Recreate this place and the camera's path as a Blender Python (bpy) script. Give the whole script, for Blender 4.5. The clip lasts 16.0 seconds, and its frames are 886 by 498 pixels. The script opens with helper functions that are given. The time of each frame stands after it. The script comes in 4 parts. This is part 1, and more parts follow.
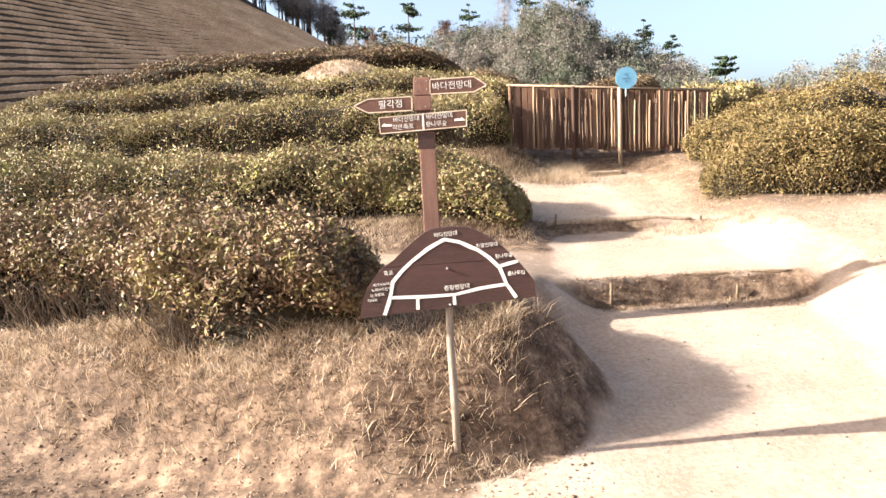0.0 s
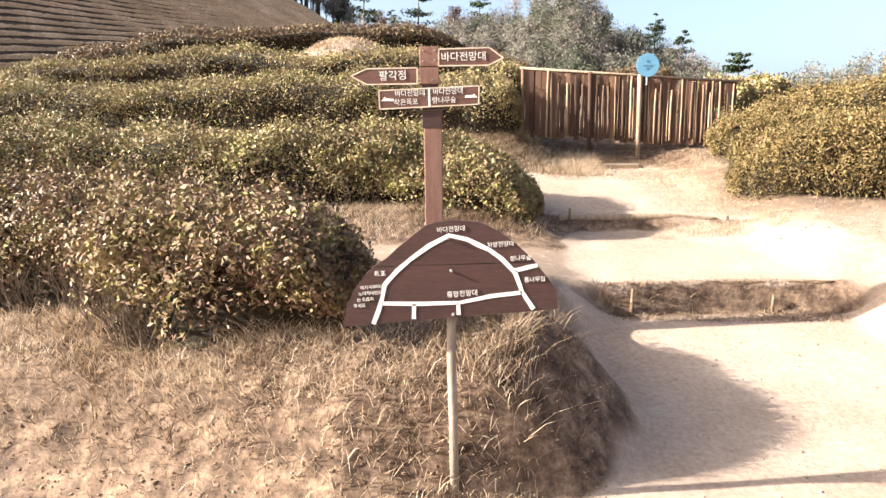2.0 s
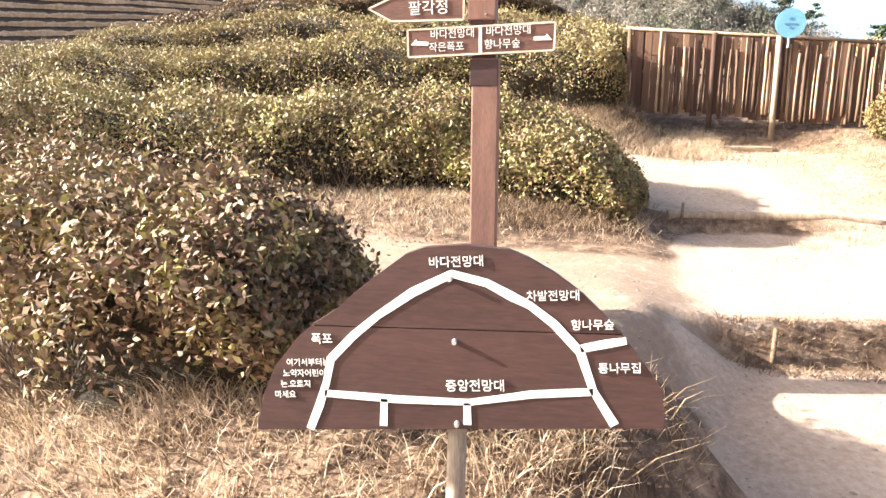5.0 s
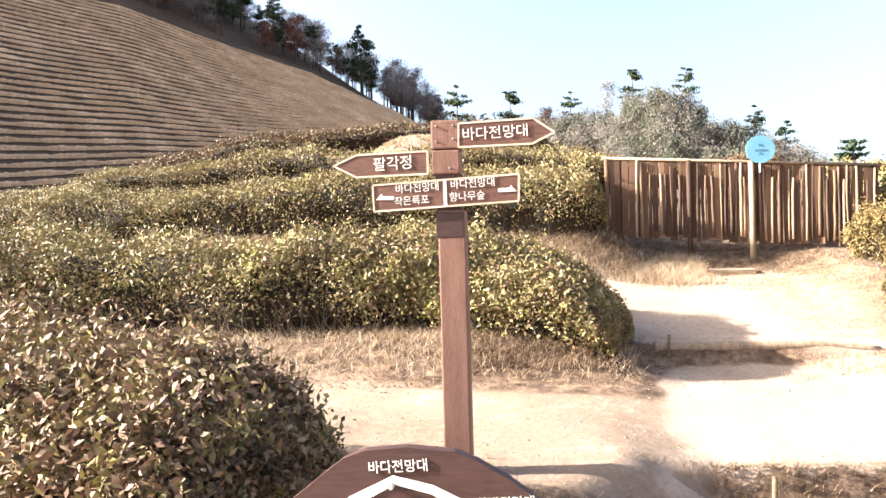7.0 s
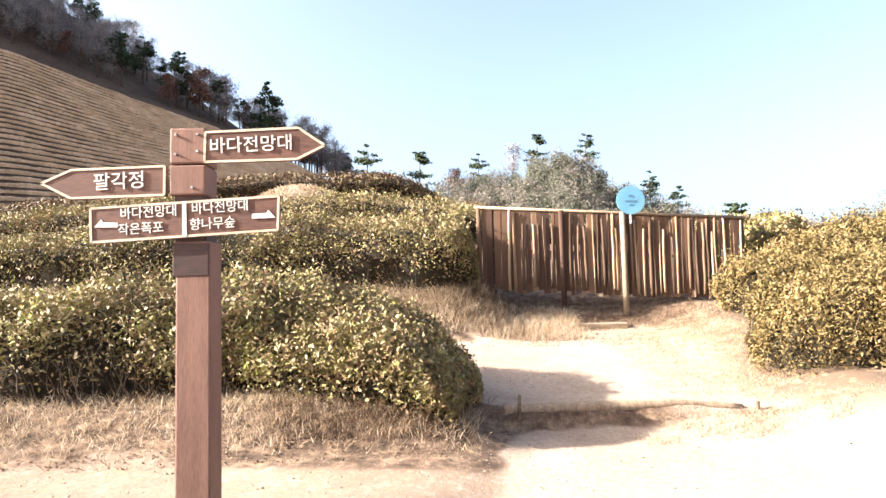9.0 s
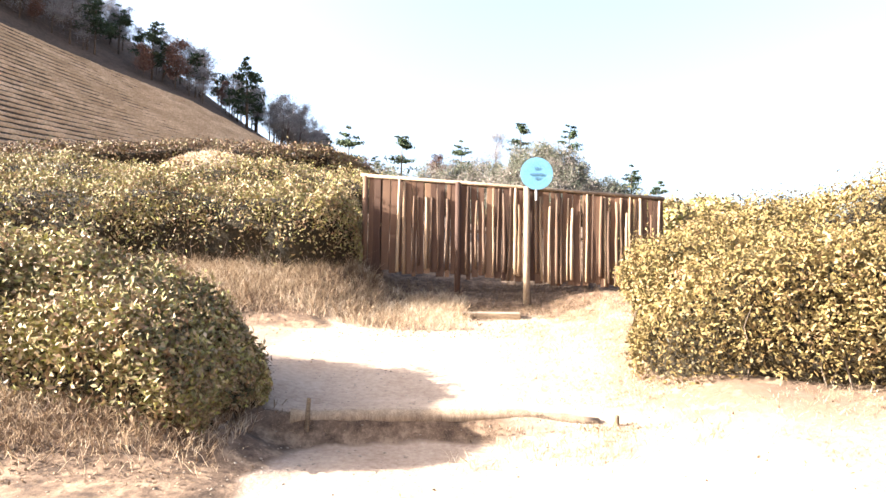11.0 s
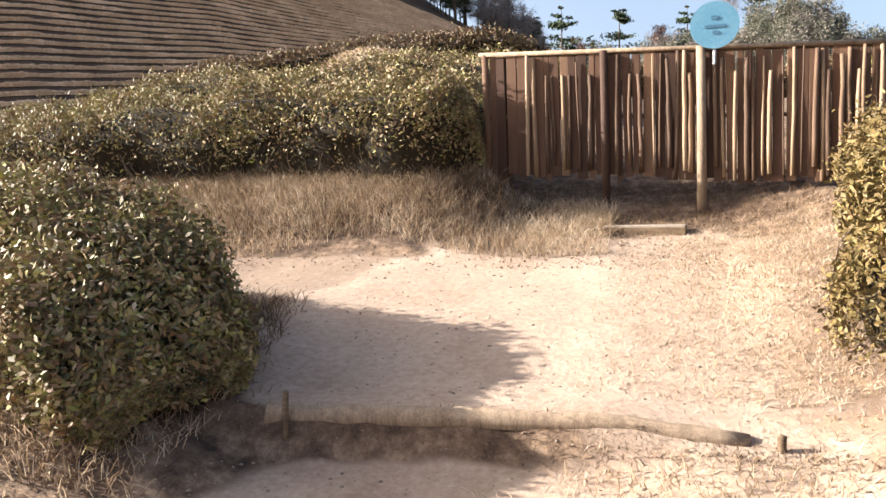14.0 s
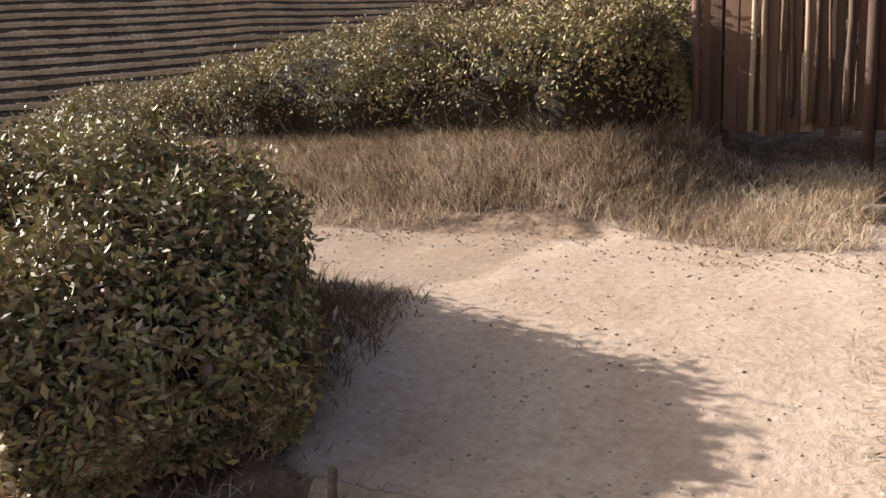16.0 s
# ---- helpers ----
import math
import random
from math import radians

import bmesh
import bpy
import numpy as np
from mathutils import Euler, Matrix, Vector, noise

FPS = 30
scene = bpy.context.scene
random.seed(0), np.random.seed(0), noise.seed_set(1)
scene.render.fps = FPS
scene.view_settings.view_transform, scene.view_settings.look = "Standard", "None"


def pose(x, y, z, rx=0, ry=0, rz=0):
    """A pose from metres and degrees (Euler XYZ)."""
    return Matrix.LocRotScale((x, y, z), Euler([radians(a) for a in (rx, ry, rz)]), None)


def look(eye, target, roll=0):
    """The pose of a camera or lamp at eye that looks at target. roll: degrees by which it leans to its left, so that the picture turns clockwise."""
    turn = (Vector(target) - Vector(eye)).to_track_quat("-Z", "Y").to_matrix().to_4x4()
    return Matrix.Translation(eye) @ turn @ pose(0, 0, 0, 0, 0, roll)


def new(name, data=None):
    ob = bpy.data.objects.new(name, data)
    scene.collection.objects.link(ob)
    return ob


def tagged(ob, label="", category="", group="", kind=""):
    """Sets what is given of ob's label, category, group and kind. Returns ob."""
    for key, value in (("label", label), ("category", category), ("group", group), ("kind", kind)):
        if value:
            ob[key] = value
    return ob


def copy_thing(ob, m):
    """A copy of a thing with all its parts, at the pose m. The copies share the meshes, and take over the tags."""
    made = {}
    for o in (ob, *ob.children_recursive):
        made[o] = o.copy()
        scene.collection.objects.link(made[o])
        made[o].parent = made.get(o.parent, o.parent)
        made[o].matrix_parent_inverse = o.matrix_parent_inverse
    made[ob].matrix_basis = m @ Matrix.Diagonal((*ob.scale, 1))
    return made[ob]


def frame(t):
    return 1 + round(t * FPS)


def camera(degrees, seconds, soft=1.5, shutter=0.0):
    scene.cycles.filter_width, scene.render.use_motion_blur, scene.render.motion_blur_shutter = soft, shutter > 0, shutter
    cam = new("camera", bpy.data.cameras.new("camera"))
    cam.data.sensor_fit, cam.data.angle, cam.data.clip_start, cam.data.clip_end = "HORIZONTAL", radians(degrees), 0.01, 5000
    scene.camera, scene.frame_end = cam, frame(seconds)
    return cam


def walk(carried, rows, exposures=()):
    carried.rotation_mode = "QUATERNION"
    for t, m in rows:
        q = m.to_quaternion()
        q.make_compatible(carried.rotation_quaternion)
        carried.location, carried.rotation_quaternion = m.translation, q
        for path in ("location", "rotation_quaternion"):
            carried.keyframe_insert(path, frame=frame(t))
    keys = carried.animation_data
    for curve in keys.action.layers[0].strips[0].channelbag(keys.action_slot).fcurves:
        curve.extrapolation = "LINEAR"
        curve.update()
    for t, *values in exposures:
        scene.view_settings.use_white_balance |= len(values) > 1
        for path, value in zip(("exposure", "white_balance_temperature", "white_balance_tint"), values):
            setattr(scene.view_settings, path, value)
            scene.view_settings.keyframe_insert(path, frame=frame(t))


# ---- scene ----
cam = camera(65.6, 16.0)
METRES, EYE, TILT, LEAN, TURN = 9.0, 1.7, 0.0, 0.0, 0.0
ROWS = [
    (0.0, 0.0, 0.0, 0.0, -0.31, -6.89, 2.53),
    (0.5, 0.0, 0.0003, -0.0002, -0.32, -7.24, 2.46),
    (1.0, 0.0005, 0.0094, -0.0032, -0.33, -7.59, 2.39),
    (1.5, -0.0039, 0.0427, -0.003, -0.38, -7.95, 2.24),
    (2.0, -0.0016, 0.0814, -0.0042, 0.06, -7.89, 0.27),
    (2.5, 0.012, 0.1147, -0.0019, 0.2, -8.5, -0.37),
    (3.0, 0.0083, 0.1505, -0.0084, 1.37, -9.19, -1.49),
    (5.5, 0.0314, 0.2784, -0.0094, 9.26, -9.6, -0.15),
    (6.0, 0.035, 0.2797, -0.0013, 8.29, -5.05, 0.66),
    (6.5, 0.0369, 0.2796, 0.0052, 7.94, -2.21, 1.06),
    (7.0, 0.0388, 0.2848, 0.009, 7.92, 0.29, 1.18),
    (7.5, 0.039, 0.2966, 0.008, 9.17, 2.32, 1.56),
    (8.0, 0.0456, 0.317, 0.0022, 10.06, 3.26, 1.54),
    (8.5, 0.0789, 0.344, 0.0009, 4.49, 5.17, 2.07),
    (9.0, 0.1045, 0.3714, 0.0002, 0.59, 5.02, 1.29),
    (9.5, 0.137, 0.4179, -0.0079, -1.98, 5.34, 0.01),
    (10.0, 0.1778, 0.4531, -0.0096, -2.39, 5.01, -0.44),
    (12.5, 0.309, 0.6003, 0.0032, 4.47, 2.92, -0.82),
    (13.0, 0.3258, 0.6398, 0.0039, 7.07, 2.33, -0.07),
    (13.5, 0.3414, 0.6688, 0.0206, 11.64, -1.73, 1.89),
    (14.0, 0.3324, 0.7023, 0.0162, 17.48, -5.0, 2.21),
    (14.5, 0.3387, 0.7447, 0.0244, 19.41, -4.19, 1.96),
    (15.0, 0.3353, 0.7746, 0.0297, 19.39, -3.74, 2.3),
    (15.5, 0.3095, 0.8025, 0.022, 34.05, -4.84, 0.77),
    (16.0, 0.3084, 0.8348, 0.0214, 34.23, -8.21, 2.04),
]
walk(cam, [(t, pose(0, 0, EYE, TILT, LEAN, TURN) @ pose(METRES * x, METRES * y, METRES * z, 90 + pitch, roll, yaw)) for t, x, y, z, yaw, pitch, roll in ROWS],
     [(0.0, 2.38), (3.0, 2.38), (5.5, 2.85), (7.0, 2.8), (9.0, 2.7), (10.0, 2.9), (12.5, 3.15), (13.1, 3.15), (13.5, 2.85), (14.0, 2.1), (14.5, 1.75), (15.0, 1.66), (16.0, 1.56)])


# ---- world, sun ----
world = bpy.data.worlds.new("sky")
scene.world = world
world.use_nodes = True
wn = world.node_tree
sky = wn.nodes.new("ShaderNodeTexSky")
sky.sky_type, sky.sun_disc = "NISHITA", False
SUN_EL, SUN_DIR = radians(23.7), Vector((1.0, 0.13, 0)).normalized()
sky.sun_elevation, sky.sun_rotation = SUN_EL, math.atan2(-SUN_DIR.x, -SUN_DIR.y)
sky.dust_density, sky.air_density = 5.0, 0.8
wn.nodes["Background"].inputs["Strength"].default_value = 0.088
haze = wn.nodes.new("ShaderNodeHueSaturation")
haze.inputs["Saturation"].default_value = 0.92
wn.links.new(sky.outputs[0], haze.inputs["Color"])
wn.links.new(haze.outputs[0], wn.nodes["Background"].inputs["Color"])
sun = new("sun", bpy.data.lights.new("sun", "SUN"))
sun.data.energy, sun.data.angle, sun.data.color = 5.0, radians(0.53), (1.0, 0.945, 0.87)
sun.matrix_world = look((0, 0, 30), Vector((0, 0, 30)) + SUN_DIR * math.cos(SUN_EL) - Vector((0, 0, math.sin(SUN_EL))))


# ---- materials ----
def ramp_node(nt, stops):
    r = nt.nodes.new("ShaderNodeValToRGB")
    e = r.color_ramp.elements
    while len(e) < len(stops):
        e.new(0.5)
    for k, (p, c) in zip(e, stops):
        k.position, k.color = p, (*c, 1)
    return r


def surface(name, dark, light, scale=3.0, fine=40.0, bump=0.3, depth=0.02, rough=0.9, stretch=(1, 1, 1), extra=None, amount=0.5):
    """Two scales of noise between two colours, a third colour in patches, and a bump."""
    m = bpy.data.materials.new(name)
    m.use_nodes = True
    nt = m.node_tree
    b = nt.nodes["Principled BSDF"]
    tc, mp = nt.nodes.new("ShaderNodeTexCoord"), nt.nodes.new("ShaderNodeMapping")
    mp.inputs["Scale"].default_value = stretch
    nt.links.new(tc.outputs["Object"], mp.inputs["Vector"])
    n1, n2 = nt.nodes.new("ShaderNodeTexNoise"), nt.nodes.new("ShaderNodeTexNoise")
    for n, s, d in ((n1, scale, 5), (n2, fine, 4)):
        n.inputs["Scale"].default_value, n.inputs["Detail"].default_value, n.inputs["Roughness"].default_value = s, d, 0.65
        nt.links.new(mp.outputs[0], n.inputs["Vector"])
    mix = nt.nodes.new("ShaderNodeMath")
    mix.operation = "MULTIPLY_ADD"
    mix.inputs[1].default_value, mix.inputs[2].default_value = 0.5, 0.0
    add = nt.nodes.new("ShaderNodeMath")
    add.operation = "ADD"
    nt.links.new(n1.outputs["Fac"], mix.inputs[0])
    half = nt.nodes.new("ShaderNodeMath")
    half.operation = "MULTIPLY"
    half.inputs[1].default_value = 0.5
    nt.links.new(n2.outputs["Fac"], half.inputs[0])
    nt.links.new(mix.outputs[0], add.inputs[0])
    nt.links.new(half.outputs[0], add.inputs[1])
    stops = [(0.36, dark), (0.62, light)]
    if extra:
        stops = [(0.34, dark), (0.5, extra), (0.64, light)]
    r = ramp_node(nt, stops)
    nt.links.new(add.outputs[0], r.inputs[0])
    nt.links.new(r.outputs[0], b.inputs["Base Color"])
    b.inputs["Roughness"].default_value = rough
    b.inputs["Specular IOR Level"].default_value = 0.25
    bp = nt.nodes.new("ShaderNodeBump")
    bp.inputs["Strength"].default_value, bp.inputs["Distance"].default_value = bump, depth
    nt.links.new(add.outputs[0], bp.inputs["Height"])
    nt.links.new(bp.outputs[0], b.inputs["Normal"])
    return m


def leafy(name, stops, rough=0.6, see=0.08, patches=1.6):
    """Leaves: a colour for each leaf, shifted in patches, a little light shining through."""
    m = bpy.data.materials.new(name)
    m.use_nodes = True
    nt = m.node_tree
    b, out = nt.nodes["Principled BSDF"], nt.nodes["Material Output"]
    g, tc, n = nt.nodes.new("ShaderNodeNewGeometry"), nt.nodes.new("ShaderNodeTexCoord"), nt.nodes.new("ShaderNodeTexNoise")
    n.inputs["Scale"].default_value = patches
    nt.links.new(tc.outputs["Object"], n.inputs["Vector"])
    n2 = nt.nodes.new("ShaderNodeTexNoise")
    n2.inputs["Scale"].default_value = patches * 4.5
    nt.links.new(tc.outputs["Object"], n2.inputs["Vector"])
    k = None
    for source, weight in ((n.outputs["Fac"], 0.9), (n2.outputs["Fac"], 1.1), (g.outputs["Random Per Island"], 0.5)):
        step = nt.nodes.new("ShaderNodeMath")
        step.operation = "MULTIPLY_ADD"
        step.inputs[1].default_value, step.inputs[2].default_value = weight, -0.75
        nt.links.new(source, step.inputs[0])
        if k:
            nt.links.new(k.outputs[0], step.inputs[2])
        k = step
    r = ramp_node(nt, stops)
    nt.links.new(k.outputs[0], r.inputs[0])
    nt.links.new(r.outputs[0], b.inputs["Base Color"])
    b.inputs["Roughness"].default_value = rough
    b.inputs["Specular IOR Level"].default_value = 0.22
    t, ms = nt.nodes.new("ShaderNodeBsdfTranslucent"), nt.nodes.new("ShaderNodeMixShader")
    ms.inputs[0].default_value = see
    nt.links.new(r.outputs[0], t.inputs["Color"])
    nt.links.new(b.outputs[0], ms.inputs[1])
    nt.links.new(t.outputs[0], ms.inputs[2])
    nt.links.new(ms.outputs[0], out.inputs["Surface"])
    return m


def varied(name, stops, rough=0.8, stretch=(30, 30, 2)):
    """Poles and boards: a colour for each object, with grain along z."""
    m = surface(name, stops[0][1], stops[-1][1], 2.0, 14.0, 0.5, 0.004, rough, stretch)
    nt = m.node_tree
    b = nt.nodes["Principled BSDF"]
    old = b.inputs["Base Color"].links[0].from_node
    oi = nt.nodes.new("ShaderNodeObjectInfo")
    r = ramp_node(nt, stops)
    nt.links.new(oi.outputs["Random"], r.inputs[0])
    mx = nt.nodes.new("ShaderNodeMix")
    mx.data_type = "RGBA"
    mx.inputs[0].default_value = 0.85
    nt.links.new(old.outputs[0], mx.inputs[6])
    nt.links.new(r.outputs[0], mx.inputs[7])
    nt.links.new(mx.outputs[2], b.inputs["Base Color"])
    return m


M_SAND = surface("trodden_sand", (0.216, 0.15, 0.108), (0.372, 0.288, 0.224), 1.3, 26.0, 0.5, 0.03, 0.95, (1, 1, 1), (0.3, 0.222, 0.166))
M_LITTER = surface("leaf_litter", (0.096, 0.054, 0.033), (0.33, 0.24, 0.156), 4.0, 40.0, 0.9, 0.05, 0.95, (1, 1, 1), (0.216, 0.144, 0.087))
# near-black colour that stands for the shade inside the hedges
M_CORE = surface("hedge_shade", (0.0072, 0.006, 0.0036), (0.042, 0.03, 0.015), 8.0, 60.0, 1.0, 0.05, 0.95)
M_TWIG = surface("twig_bark", (0.06, 0.042, 0.03), (0.204, 0.156, 0.114), 9.0, 60.0, 0.4, 0.004, 0.9)
TEA = [(0.05, (0.023, 0.024, 0.012)), (0.2, (0.078, 0.068, 0.03)), (0.34, (0.21, 0.12, 0.07)), (0.46, (0.115, 0.118, 0.036)), (0.58, (0.29, 0.2, 0.116)), (0.7, (0.22, 0.21, 0.05)), (0.84, (0.42, 0.315, 0.21)), (0.97, (0.29, 0.29, 0.066))]
M_TEA = leafy("tea_leaves", TEA)
M_TEA_DRY = leafy("dry_tea_leaves", [(0.05, (0.0219, 0.0176, 0.0107)), (0.2, (0.0732, 0.0484, 0.0271)), (0.34, (0.156, 0.0876, 0.0558)), (0.46, (0.202, 0.129, 0.0779)), (0.58, (0.11, 0.0959, 0.0295)), (0.7, (0.256, 0.171, 0.107)), (0.84, (0.229, 0.2, 0.0451)), (0.97, (0.302, 0.209, 0.135))])
M_TEA_RED = leafy("reddish_tea_leaves", [(0.05, (0.03, 0.02, 0.014)), (0.3, (0.09, 0.058, 0.036)), (0.5, (0.16, 0.095, 0.06)), (0.7, (0.13, 0.11, 0.045)), (0.95, (0.25, 0.17, 0.105))])
M_TEA_SUN = leafy("sunlit_tea_leaves", [(0.05, (0.0266, 0.0224, 0.0101)), (0.25, (0.0855, 0.0645, 0.0252)), (0.42, (0.171, 0.112, 0.0462)), (0.55, (0.0997, 0.0774, 0.0269)), (0.7, (0.199, 0.146, 0.0521)), (0.95, (0.247, 0.159, 0.0882))])
M_STRAW = leafy("dry_grass", [(0.05, (0.159, 0.101, 0.0624)), (0.4, (0.347, 0.252, 0.163)), (0.7, (0.462, 0.361, 0.258)), (0.95, (0.549, 0.462, 0.359))], 0.8, 0.3, 2.0)
M_FALLEN = leafy("fallen_leaves", [(0.05, (0.054, 0.033, 0.021)), (0.5, (0.15, 0.096, 0.057)), (0.95, (0.264, 0.186, 0.12))], 0.8, 0.15, 2.0)
M_POST = surface("painted_brown_timber", (0.115, 0.059, 0.0432), (0.202, 0.108, 0.0792), 2.0, 26.0, 0.35, 0.004, 0.6, (8, 8, 1))
M_BOARD = surface("dark_brown_board", (0.03, 0.0162, 0.0144), (0.06, 0.03, 0.0258), 2.2, 20.0, 0.35, 0.004, 0.5, (1, 6, 6))
M_SIGN = surface("brown_sign_paint", (0.072, 0.036, 0.0274), (0.137, 0.0684, 0.049), 2.2, 24.0, 0.3, 0.004, 0.55, (1, 6, 6))
M_PAINT = surface("white_paint", (0.527, 0.493, 0.442), (0.731, 0.705, 0.663), 14.0, 90.0, 0.3, 0.002, 0.6)
M_EDGE = surface("cream_sign_edge", (0.4, 0.304, 0.216), (0.6, 0.496, 0.384), 14.0, 90.0, 0.3, 0.002, 0.6)
M_STEEL = surface("galvanised_steel", (0.256, 0.256, 0.264), (0.44, 0.44, 0.44), 8.0, 60.0, 0.2, 0.002, 0.45)
M_STEEL.node_tree.nodes["Principled BSDF"].inputs["Metallic"].default_value = 0.5
M_GREY = surface("weathered_grey_timber", (0.144, 0.114, 0.09), (0.312, 0.258, 0.204), 2.0, 24.0, 0.4, 0.004, 0.85, (10, 10, 1))
M_POLE = varied("bark_poles", [(0.0, (0.04, 0.02, 0.013)), (0.4, (0.09, 0.05, 0.032)), (0.6, (0.2, 0.13, 0.08)), (1.0, (0.36, 0.26, 0.17))])
M_SLAB = varied("dark_bark_slabs", [(0.0, (0.033, 0.0159, 0.0112)), (0.5, (0.072, 0.0362, 0.0224)), (0.85, (0.112, 0.0609, 0.0364)), (1.0, (0.195, 0.116, 0.07))])
M_TAN = surface("peeled_tan_pole", (0.128, 0.0855, 0.0574), (0.325, 0.243, 0.168), 2.0, 20.0, 0.5, 0.004, 0.85, (10, 10, 1))
M_LOG = surface("old_log", (0.054, 0.033, 0.021), (0.204, 0.144, 0.09), 3.0, 30.0, 0.8, 0.01, 0.9, (2, 9, 9))
M_BLUE = surface("pale_blue_paint", (0.096, 0.25, 0.371), (0.152, 0.326, 0.448), 5.0, 50.0, 0.1, 0.002, 0.5)
M_BLUEMARK = surface("darker_blue_paint", (0.0576, 0.146, 0.23), (0.096, 0.202, 0.294), 5.0, 50.0, 0.1, 0.002, 0.5)
M_PINE = leafy("pine_needles", [(0.1, (0.018, 0.03, 0.015)), (0.5, (0.036, 0.054, 0.027)), (0.95, (0.072, 0.09, 0.042))], 0.7, 0.2, 0.3)
M_BARETREE = leafy("bare_twigs", [(0.1, (0.154, 0.14, 0.14)), (0.5, (0.252, 0.231, 0.224)), (0.95, (0.35, 0.322, 0.315))], 0.9, 0.1, 0.2)
M_RUSSET = leafy("russet_leaves", [(0.1, (0.096, 0.048, 0.036)), (0.5, (0.168, 0.09, 0.066)), (0.95, (0.24, 0.144, 0.108))], 0.9, 0.15, 0.3)
M_WOODS = leafy("far_woods", [(0.1, (0.07, 0.085, 0.055)), (0.4, (0.125, 0.13, 0.09)), (0.6, (0.2, 0.175, 0.15)), (0.95, (0.26, 0.225, 0.2))], 0.9, 0.35, 0.07)
M_BARK = surface("tree_bark", (0.03, 0.021, 0.015), (0.12, 0.084, 0.06), 3.0, 30.0, 0.6, 0.02, 0.9, (4, 4, 1))
# brown soil, darkened to stand for the shadows between the hillside tea rows
M_HILL = surface("hill_soil_with_shade", (0.0405, 0.0252, 0.016), (0.117, 0.0739, 0.0487), 0.15, 2.0, 0.6, 0.2, 0.95)
M_ROW = surface("clipped_tea_row", (0.281, 0.169, 0.0918), (0.66, 0.439, 0.275), 0.3, 5.0, 1.0, 0.15, 0.9, (1, 1, 1), (0.431, 0.275, 0.153))
M_STONE = surface("pebbles", (0.12, 0.09, 0.066), (0.3, 0.252, 0.198), 6.0, 60.0, 0.4, 0.01, 0.9)


def ground_material():
    """Sand where people tread, leaf litter on the planted banks."""
    m = M_SAND.copy()
    m.name = "sand_and_litter"
    nt = m.node_tree
    b = nt.nodes["Principled BSDF"]
    sand = b.inputs["Base Color"].links[0].from_node
    fac = sand.inputs[0].links[0].from_node
    r = ramp_node(nt, [(0.36, (0.036, 0.022, 0.014)), (0.5, (0.105, 0.067, 0.044)), (0.66, (0.24, 0.165, 0.11))])
    tc, n3 = nt.nodes.new("ShaderNodeTexCoord"), nt.nodes.new("ShaderNodeTexNoise")
    n3.inputs["Scale"].default_value, n3.inputs["Detail"].default_value, n3.inputs["Roughness"].default_value = 7.0, 7.0, 0.75
    nt.links.new(tc.outputs["Object"], n3.inputs["Vector"])
    nt.links.new(n3.outputs["Fac"], r.inputs[0])
    at = nt.nodes.new("ShaderNodeAttribute")
    at.attribute_name = "litter"
    k = nt.nodes.new("ShaderNodeMath")
    k.operation = "MULTIPLY_ADD"
    k.inputs[1].default_value = 0.8
    nt.links.new(n3.outputs["Fac"], k.inputs[0])
    nt.links.new(at.outputs["Fac"], k.inputs[2])
    cut = ramp_node(nt, [(0.62, (0, 0, 0)), (0.95, (1, 1, 1))])
    nt.links.new(k.outputs[0], cut.inputs[0])
    mx = nt.nodes.new("ShaderNodeMix")
    mx.data_type = "RGBA"
    nt.links.new(cut.outputs[0], mx.inputs[0])
    nt.links.new(sand.outputs[0], mx.inputs[6])
    nt.links.new(r.outputs[0], mx.inputs[7])
    nt.links.new(mx.outputs[2], b.inputs["Base Color"])
    return m


M_GROUND = ground_material()
M_GROUND_CLOD = surface("brown_earth", (0.06, 0.036, 0.024), (0.26, 0.175, 0.115), 6.0, 40.0, 0.8, 0.02, 0.95)


# ---- mesh helpers ----
def raw_mesh(name, verts, faces, material, smooth=False):
    """A mesh from numpy arrays; faces all have the same number of corners."""
    me = bpy.data.meshes.new(name)
    verts, faces = np.asarray(verts, np.float32), np.asarray(faces, np.int32)
    k = faces.shape[1]
    me.vertices.add(len(verts))
    me.vertices.foreach_set("co", verts.ravel())
    me.loops.add(faces.size)
    me.loops.foreach_set("vertex_index", faces.ravel())
    me.polygons.add(len(faces))
    me.polygons.foreach_set("loop_start", np.arange(0, faces.size, k, dtype=np.int32))
    if smooth:
        me.polygons.foreach_set("use_smooth", np.ones(len(faces), bool))
    me.materials.append(material)
    me.update(calc_edges=True)
    return me


def part(name, bm, material, parent, label=""):
    """Links a bmesh (or a ready mesh) as one mesh under a thing."""
    if isinstance(bm, bmesh.types.BMesh):
        me = bpy.data.meshes.new(name)
        bm.to_mesh(me)
        bm.free()
        me.materials.append(material)
    else:
        me = bm
    ob = new(name, me)
    ob.parent = parent
    return tagged(ob, label)


def thing(name, place, label, category, group="", kind="", turn=0):
    ob = new(name)
    ob.matrix_basis = pose(*place, 0, 0, turn)
    return tagged(ob, label, category, group, kind)


def box(size, at=(0, 0, 0), bevel=0.004, bm=None):
    bm = bm or bmesh.new()
    got = bmesh.ops.create_cube(bm, size=1, matrix=Matrix.Translation(at) @ Matrix.Diagonal((*size, 1)))
    if bevel:
        es = list({e for v in got["verts"] for e in v.link_edges})
        bmesh.ops.bevel(bm, geom=es, offset=bevel, segments=2, affect="EDGES", profile=0.6)
    return bm


